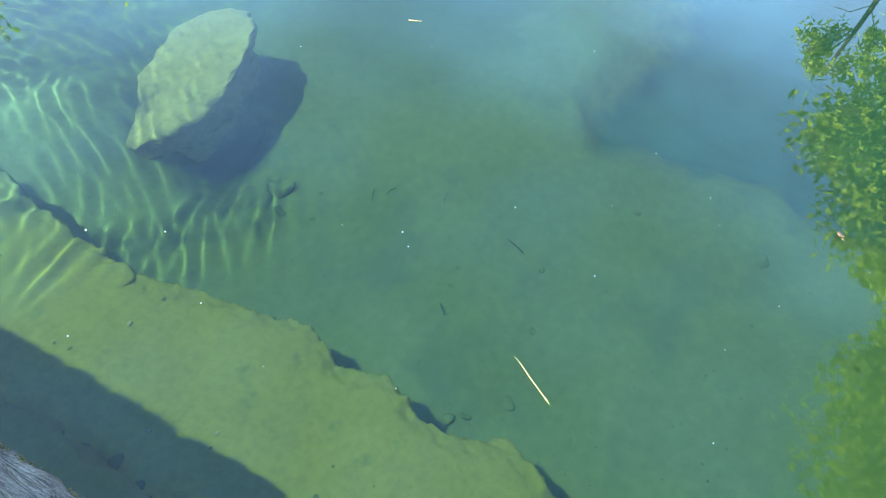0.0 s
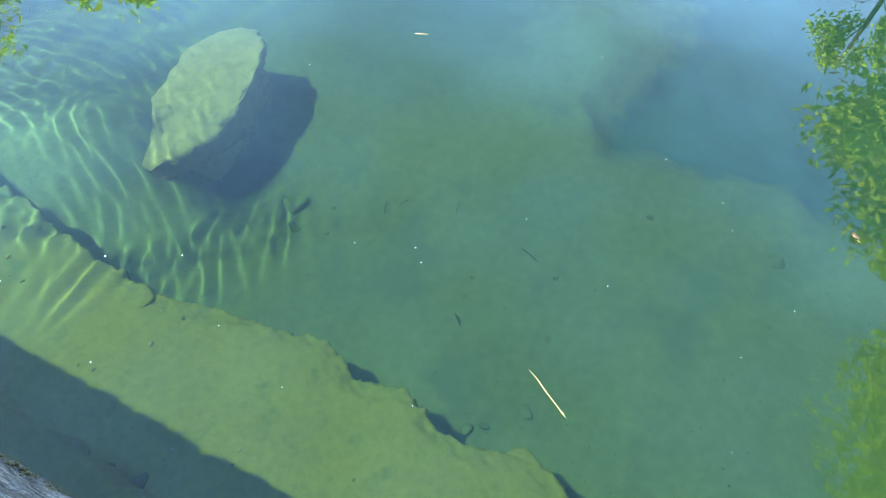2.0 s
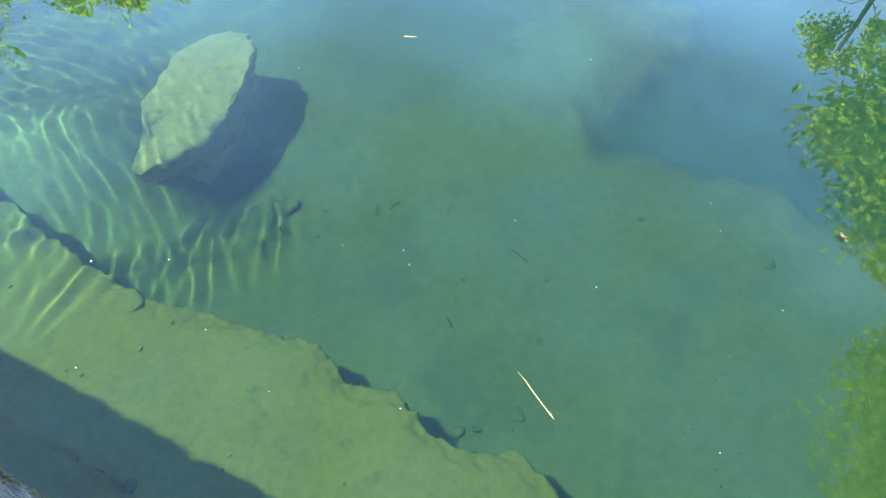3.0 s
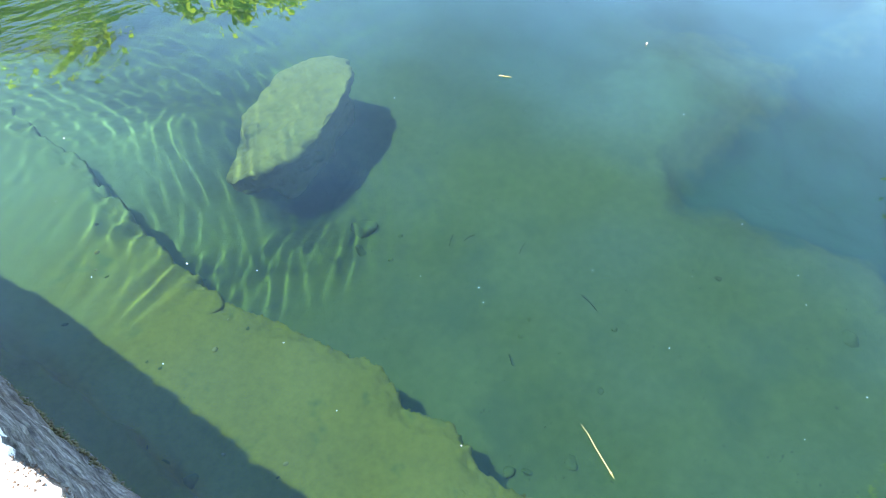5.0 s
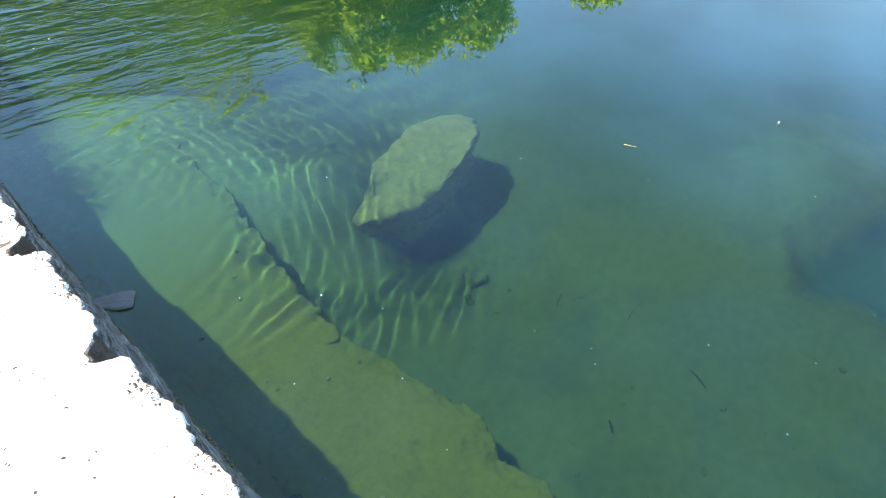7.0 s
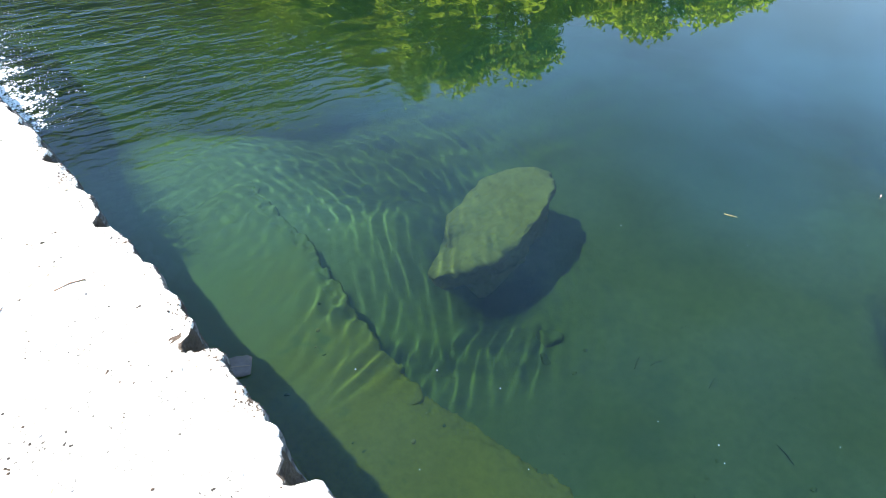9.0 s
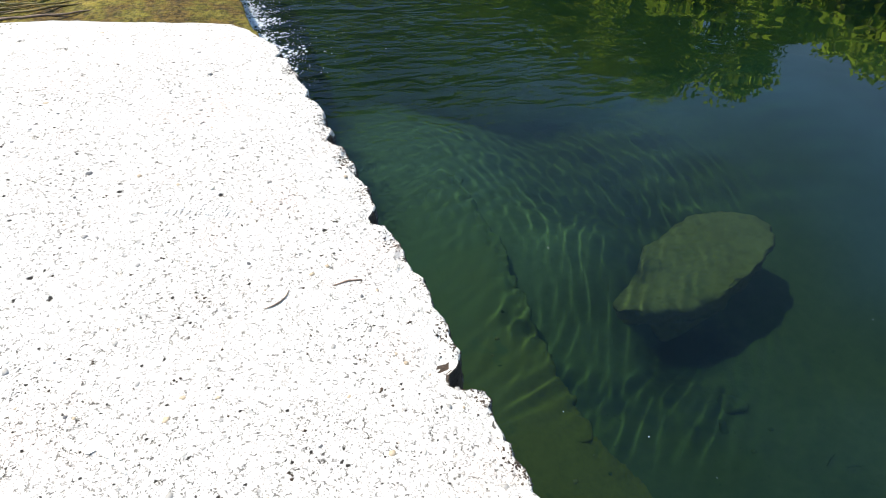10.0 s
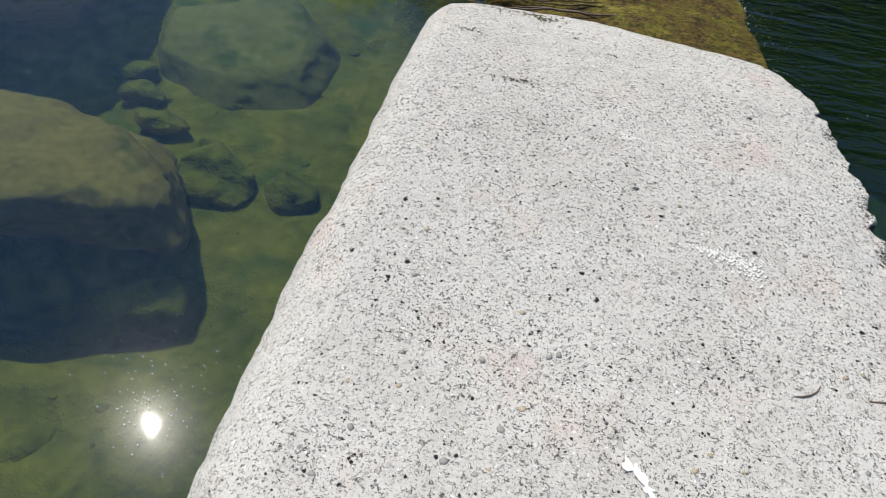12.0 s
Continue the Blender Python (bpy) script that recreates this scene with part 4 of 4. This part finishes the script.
# small floating things
def floating_leaf(x, y, length, width, turn, mat, label, z=0.003, curl=0.02, torn=False):
    bm = bmesh.new()
    rows = []
    for i in range(9):
        u = i / 8
        w = width * (math.sin(math.pi * min(1, u * 0.92 + 0.08)) ** 0.6)
        if torn:
            w = width * min(1.0, 0.45 + 0.9 * u) * (1.0 if u < 0.9 else 0.8)
        rows.append([bm.verts.new((u * length - length / 2, v * w / 2, curl * (abs(v) ** 1.5) * 0.4 + curl * (u - 0.5) ** 2 + 0.0025 * math.sin(u * 20 + v * 3))) for v in (-1, -0.5, 0, 0.5, 1)])
    for a, b in zip(rows, rows[1:]):
        for k in range(4):
            bm.faces.new((a[k], a[k + 1], b[k + 1], b[k]))
    ext = bmesh.ops.extrude_face_region(bm, geom=bm.faces[:])
    bmesh.ops.translate(bm, verts=[v for v in ext["geom"] if isinstance(v, bmesh.types.BMVert)], vec=(0, 0, 0.0015))
    bmesh.ops.recalc_face_normals(bm, faces=bm.faces)
    o = part("leaf", bm, mat)
    o.matrix_world = pose(x, y, z, 0, 0, turn)
    part("stalk", tube([(-length / 2 - 0.015, 0, 0.003), (0, 0, 0.004), (length * 0.45, 0, 0.004)], 0.0012, 5), TWIG, o)
    return tagged(o, label, "leaf")


floating_leaf(0.305, 1.32, 0.17, 0.12, -32, DRY_LEAF, "sodden grey-brown leaf at the waterline by the wall", 0.002, 0.008, True)
floating_leaf(2.69, -1.95, 0.04, 0.02, 40, YELLOW_LEAF, "small yellow leaf floating on the pool")
floating_leaf(4.31, 0.02, 0.026, 0.009, 15, PETAL, "tiny pale petal floating on the pool")
reed = tagged(part("reed", tube([(1.322, -0.917, 0.003), (1.302, -0.952, 0.004), (1.272, -0.992, 0.004), (1.237, -1.045, 0.004), (1.206, -1.092, 0.003)], [0.0004, 0.0008, 0.0011, 0.0012, 0.0010], 7), REED),
              "bent dry yellow reed stem floating on the pool", "reed")
part("node", tube([(1.219, -1.073, 0.004), (1.215, -1.079, 0.004)], 0.0034, 7), REED, reed)
tagged(part("straw", tube([(3.238, 0.575, 0.002), (3.250, 0.545, 0.003), (3.272, 0.505, 0.002)], 0.0025, 5), REED), "pale straw floating on the pool", "straw")

fleck_mesh = []
for k in range(3):
    bm = bmesh.new()
    bmesh.ops.create_icosphere(bm, subdivisions=2, radius=0.0030, matrix=Matrix.Diagonal((1, 0.8 + 0.2 * k, 0.5, 1)))
    me = bpy.data.meshes.new("fleck")
    bm.to_mesh(me)
    bm.free()
    me.materials.append(FOAM)
    fleck_mesh.append(me)


def fleck(x, y, z, k, scale=1.0):
    o = new("fleck", fleck_mesh[k % 3])
    o.matrix_world = pose(x, y, z + 0.001, 0, 0, 37 * k) @ Matrix.Diagonal((scale, scale, scale, 1))
    return tagged(o, "tiny white foam fleck floating on the water", "foam fleck", group="floating flecks")


for k, (x, y) in enumerate([(2.30, -0.99), (1.65, -0.28), (1.59, -0.34), (1.76, -1.59), (2.81, -1.07), (1.0, 0.75), (0.95, 0.15), (1.55, -0.05), (2.45, -1.45), (1.85, -1.05), (2.62, -1.38), (1.35, -1.62), (1.0, -0.62),
                            (0.62, 0.42), (0.72, 0.98), (3.05, 0.32), (3.0, 0.25), (3.6, -0.5), (1.15, 0.5), (0.85, -0.2), (2.1, -1.75), (2.05, -0.62), (1.2, 1.9), (0.9, 1.5), (1.6, 1.5), (2.6, 0.9)]):
    fleck(x, y, 0.0, k, (0.55, 0.8, 0.65, 0.5)[k % 4])
for k in range(120):
    a, d = rng.uniform(0, 2 * math.pi), abs(rng.normal(0, 0.16))
    fleck(-2.18 + d * math.cos(a) * 0.8, 0.90 + d * math.sin(a), UP, k, rng.uniform(0.25, 0.65))
for k in range(14):
    fleck(rng.uniform(-4.0, -2.1), rng.uniform(1.2, 4.2), UP, k, rng.uniform(0.5, 1.0))


# dust, lime and twigs on top of the block
def splash(x, y, size, seed, label):
    r = np.random.default_rng(seed)
    bm = bmesh.new()
    c = bm.verts.new((0, 0, 0.0022))
    ring = []
    n = 30
    for k in range(n):
        a = 2 * math.pi * k / n
        rad = size * (0.55 + 0.3 * math.sin(2 * a + seed) + 0.22 * math.sin(5 * a + 2 * seed) + r.uniform(-0.1, 0.1))
        ring.append(bm.verts.new((rad * math.cos(a) * 0.6, rad * math.sin(a) * 1.1, 0.0)))
    for k in range(n):
        bm.faces.new((c, ring[k], ring[(k + 1) % n]))
    bmesh.ops.translate(bm, verts=bm.verts, vec=(0, 0, 0.003))
    o = part("splash", bm, LIME)
    o.matrix_world = pose(x, y, on_top(x, y) + 0.001, 0, 0, 30)
    return tagged(o, label, "splash", kind="stuff")


splash(-0.875, 0.862, 0.045, 3, "thick white splash dried on the concrete")
splash(-0.845, 0.822, 0.045, 5, "thick white splash dried on the concrete")
for pts, r, lab in (([(-0.425, 1.168, 0), (-0.40, 1.172, 0.001), (-0.375, 1.182, 0.001), (-0.355, 1.198, 0.001), (-0.34, 1.22, 0.0)], [0.001, 0.0022, 0.0024, 0.002, 0.001], "short curved dead twig on concrete"),
                    ([(-0.21, 1.20, 0), (-0.165, 1.205, 0.001), (-0.12, 1.20, 0.0)], [0.002, 0.0028, 0.0026], "short straight dead twig on concrete")):
    tagged(part("twig", tube([(x, y, on_top(x, y) + 0.002 + z) for x, y, z in pts], r, 6), TWIG), lab, "twig")

def dusting(name, spots, mat, label, category, flat=0.35):
    """Flat specks strewn round a few spots on the concrete."""
    c, z = [], []
    for x, y, rx, ry, n, size in spots:
        for k in range(n):
            px, py = x + rng.normal(0, rx), y + rng.normal(0, ry)
            c.append((px, py, on_top(px, py) + 0.004))
            z.append(size * rng.uniform(0.4, 1.2))
    o = blobs(name, c, z, flat, mat, 9)
    o.data.polygons.foreach_set("use_smooth", np.zeros(len(o.data.polygons), bool))
    return tagged(o, label, category, kind="stuff")


dusting("lime", [(-0.60, 1.66, 0.035, 0.010, 130, 0.0035), (-0.53, 1.635, 0.035, 0.014, 150, 0.0042), (-0.47, 1.60, 0.020, 0.022, 120, 0.0038), (-0.86, 2.17, 0.025, 0.018, 90, 0.0035)], LIME,
        "powdery white lime smeared on the concrete", "lime", 0.1)
dusting("dirt", [(-1.30, 3.24, 0.09, 0.03, 110, 0.006), (-1.20, 3.18, 0.04, 0.02, 50, 0.006), (-1.56, 2.84, 0.035, 0.02, 50, 0.005), (-1.324, 2.437, 0.05, 0.012, 60, 0.005), (-1.16, 1.02, 0.012, 0.010, 8, 0.003)], MOSS,
        "dark dirt caught in hollows of the concrete", "dirt")

for k, (x, y, turn, ln) in enumerate([(3.23, -0.42, 70, 0.16), (3.10, 0.70, 20, 0.12), (3.20, 0.60, 160, 0.10), (3.36, 0.22, 10, 0.12), (2.5, -0.2, 45, 0.09)]):
    z = (BED_Z + 0.045 if x > 1.8 else LEDGE_Z + 0.02) + 0.07 * float(fbm(np.array([x]), np.array([y]), 0.7, 4, 1)[0]) * (x > 1.8)
    d = Vector((math.cos(radians(turn)), math.sin(radians(turn)), 0)) * ln / 2
    c = Vector((x, y, z))
    tagged(part("twig", tube([c - d, c + Vector((0.01, 0.008, 0.006)), c + d], [0.003, 0.006, 0.003], 6), DARK_SILT), "dark sodden twig sunk on the pool bed", "twig", group="sunk twigs")

# pebbles bared in the concrete
pebble_mesh = []
for k in range(4):
    for mat in PEBBLES:
        bm = bmesh.new()
        bmesh.ops.create_icosphere(bm, subdivisions=1, radius=1.0, matrix=Matrix.Diagonal((1.0, 0.6 + 0.1 * k, 0.22, 1)))
        for v in bm.verts:
            v.co *= 1 + 0.16 * noise.noise(v.co * 1.7 + Vector((k * 5.0, 0, 0)))
        me = bpy.data.meshes.new("pebble")
        bm.to_mesh(me)
        bm.free()
        me.polygons.foreach_set("use_smooth", np.ones(len(me.polygons), bool))
        me.materials.append(mat)
        pebble_mesh.append(me)
pts, siz = [], []
for k in range(16000):
    y = rng.uniform(-1.0, 3.1)
    inward = 0.075 * rng.random() ** 1.6
    x = float(np.interp(y, RIM_Y, RIM_X)) + 0.012 - inward
    if math.sin(y * 11 + 2 * math.sin(y * 5)) + math.sin(y * 29) + rng.normal(0, 0.7) < -0.1 + 26 * inward:
        continue
    hit, at, nrm, _ = solid.ray_cast(Vector((x, y, 2)), Vector((0, 0, -1)))
    if hit and at.z > 0.6:
        pts.append((at.x, at.y, at.z))
        siz.append(0.001 + 0.0042 * rng.random() ** 2)
tagged(blobs("crumbs", pts, siz, 0.4, BROKEN, 12), "brown crumbs along the concrete's broken edge", "crumbs", kind="stuff")
pts, siz = [], []
for k in range(560):
    x, y = rng.uniform(-1.6, 0.02), rng.uniform(-0.9, 3.1)
    for j in range(1 + int(rng.random() ** 3 * 5)):
        px, py = x + rng.normal(0, 0.006), y + rng.normal(0, 0.006)
        pts.append((px, py, on_top(px, py) + 0.0005))
        siz.append(0.0015 + 0.004 * rng.random() ** 1.5)
tagged(blobs("specks", pts, siz, 0.4, BROKEN, 13), "dark specks of dirt strewn over the concrete top", "dirt", kind="stuff")
for k in range(290):
    x, y = rng.uniform(-1.66, 0.0), 0.25 + 2.9 * rng.random() ** 1.4
    hit, at, nrm, _ = solid.ray_cast(Vector((x, y, 2)), Vector((0, 0, -1)))
    if not hit or at.z < 0.75:
        continue
    o = new("pebble", pebble_mesh[int(rng.choice(16, p=np.tile([0.105, 0.065, 0.055, 0.025], 4)))])
    o.parent = block
    s = 0.005 + 0.013 * rng.random() ** 1.9
    o.matrix_basis = pose(at.x, at.y, at.z - s * 0.12, 0, 0, rng.uniform(0, 360)) @ Matrix.Diagonal((s, s, s, 1))


# trees on the banks, seen mirrored in the pool
def crown(name, at, size, clumps, per, leaf, seed, mat, parent):
    """Leaves in clumps round the crown, with gaps between them."""
    r = np.random.default_rng(seed)
    v = r.normal(size=(clumps, 3))
    v /= np.linalg.norm(v, axis=1)[:, None]
    C = np.array(at) + v * np.array(size) * r.uniform(0.35, 1.0, (clumps, 1)) ** 0.6
    rad = r.uniform(0.16, 0.34, clumps) * np.mean(size)
    q = r.normal(size=(clumps, per, 3))
    P = (C[:, None] + q / np.linalg.norm(q, axis=2)[..., None] * rad[:, None, None] * r.uniform(0.2, 1.15, (clumps, per, 1))).reshape(-1, 3)
    n = len(P)
    a, b = r.normal(size=(n, 3)), r.normal(size=(n, 3))
    a /= np.linalg.norm(a, axis=1)[:, None]
    b -= a * (a * b).sum(1)[:, None]
    b /= np.linalg.norm(b, axis=1)[:, None]
    s = leaf * r.uniform(0.6, 1.3, (n, 1))
    co = np.stack([P - a * s, P + b * s * 0.45, P + a * s, P - b * s * 0.45], 1).reshape(-1, 3)
    me = bpy.data.meshes.new(name)
    me.from_pydata(co.tolist(), [], np.arange(4 * n).reshape(-1, 4).tolist())
    me.materials.append(mat)
    ob = new(name, me)
    ob.parent = parent
    return ob


def tree(az, dist, base, top, width, seed, clumps=70, per=150, leaf=0.10, mat=None, low=0.12):
    a = radians(az)
    t = new("tree")
    t.location = (dist * math.sin(a) - 0.2, dist * math.cos(a) - 0.6, base)
    h = top - base
    r = np.random.default_rng(seed)
    lean = r.normal(0, 0.05 * h, 2)
    trunk_pts = [(lean[0] * u * u, lean[1] * u * u, h * 0.85 * u) for u in np.linspace(0, 1, 7)]
    part("trunk", tube(trunk_pts, [min(0.16, 0.012 * h) * (1 - 0.8 * u) + 0.02 for u in np.linspace(0, 1, 7)], 9), BARK, t)
    for k in range(5):
        u = r.uniform(0.25, 0.75)
        p = Vector((lean[0] * u * u, lean[1] * u * u, h * 0.85 * u))
        d = r.uniform(0, 2 * math.pi)
        e = p + Vector((math.cos(d) * width * 0.75, math.sin(d) * width * 0.75, h * r.uniform(0.08, 0.22)))
        part("limb", tube([p, p.lerp(e, 0.5) + Vector((0, 0, 0.1)), e], [0.014 * width, 0.010 * width, 0.004 * width], 6), BARK, t)
    mid, half = h * (1 + low) / 2, h * (1 - low) / 2
    crown("crown", (lean[0] * 0.5, lean[1] * 0.5, mid), (width, width, half * 0.86), clumps, per, leaf, seed, mat or LEAF, t)
    return tagged(t, "leafy green broadleaf tree on the river bank", "tree", group="bank trees")


SKYLINE = [(-42, 18, 19, 2.6), (-34, 18, 19, 2.6), (-25, 20.5, 18, 2.3), (-17, 24.5, 18, 2.3), (-8, 25, 18, 2.3), (1, 26, 17, 2.3), (9, 27, 17, 2.3), (17, 28, 17, 2.3), (25, 28, 17, 2.3), (32.5, 24.5, 18, 2.0),
           (40.5, 26.5, 17, 2.0), (47.5, 24, 18, 1.9), (52.5, 18, 19, 1.6), (58, 19, 19, 1.8), (65, 16, 20, 2.0), (71, 12, 22, 1.8)]
for k, (az, el, dist, wid) in enumerate(SKYLINE):
    tree(az, dist, 0.9, dist * math.tan(radians(el)) - (1.2 if az < 0 else 2.1), wid + (0.4 if az < 0 else 0.0), 100 + k, mat=LEAF if k % 3 else LEAF_DARK)
tree(133, 8.5, 0.9, 7.0, 2.2, 141, 150, 330, 0.075, LEAF, -0.05)
tree(114, 10.5, 0.9, 4.9, 2.3, 142, 120, 330, 0.075, LEAF, -0.1)
tree(102, 12.0, 0.9, 3.5, 0.8, 143, 14, 150, 0.05, LEAF, 0.5)


# bushes below the trees
def bush(az, dist, h, width, seed):
    a = radians(az)
    t = new("bush")
    t.location = (dist * math.sin(a) - 0.2, dist * math.cos(a) - 0.6, 0.8)
    for k in range(3):
        part("stem", tube([(0, 0, 0), (0.2 * math.cos(k * 2.1), 0.2 * math.sin(k * 2.1), h * 0.7)], [0.03, 0.012], 5), BARK, t)
    crown("crown", (0, 0, h * 0.5), (width, width, h * 0.5), 30, 60, 0.13, seed, LEAF_DARK, t)
    return tagged(t, "dense green bush at the water's edge", "bush", group="bank bushes")


for k in range(19):
    bush(-44 + 5.6 * k, 14.2 + 1.2 * math.sin(k * 2.3), 1.7 + 0.4 * math.sin(k * 1.7) - 0.8 * (k > 15), 1.2, 500 + k)
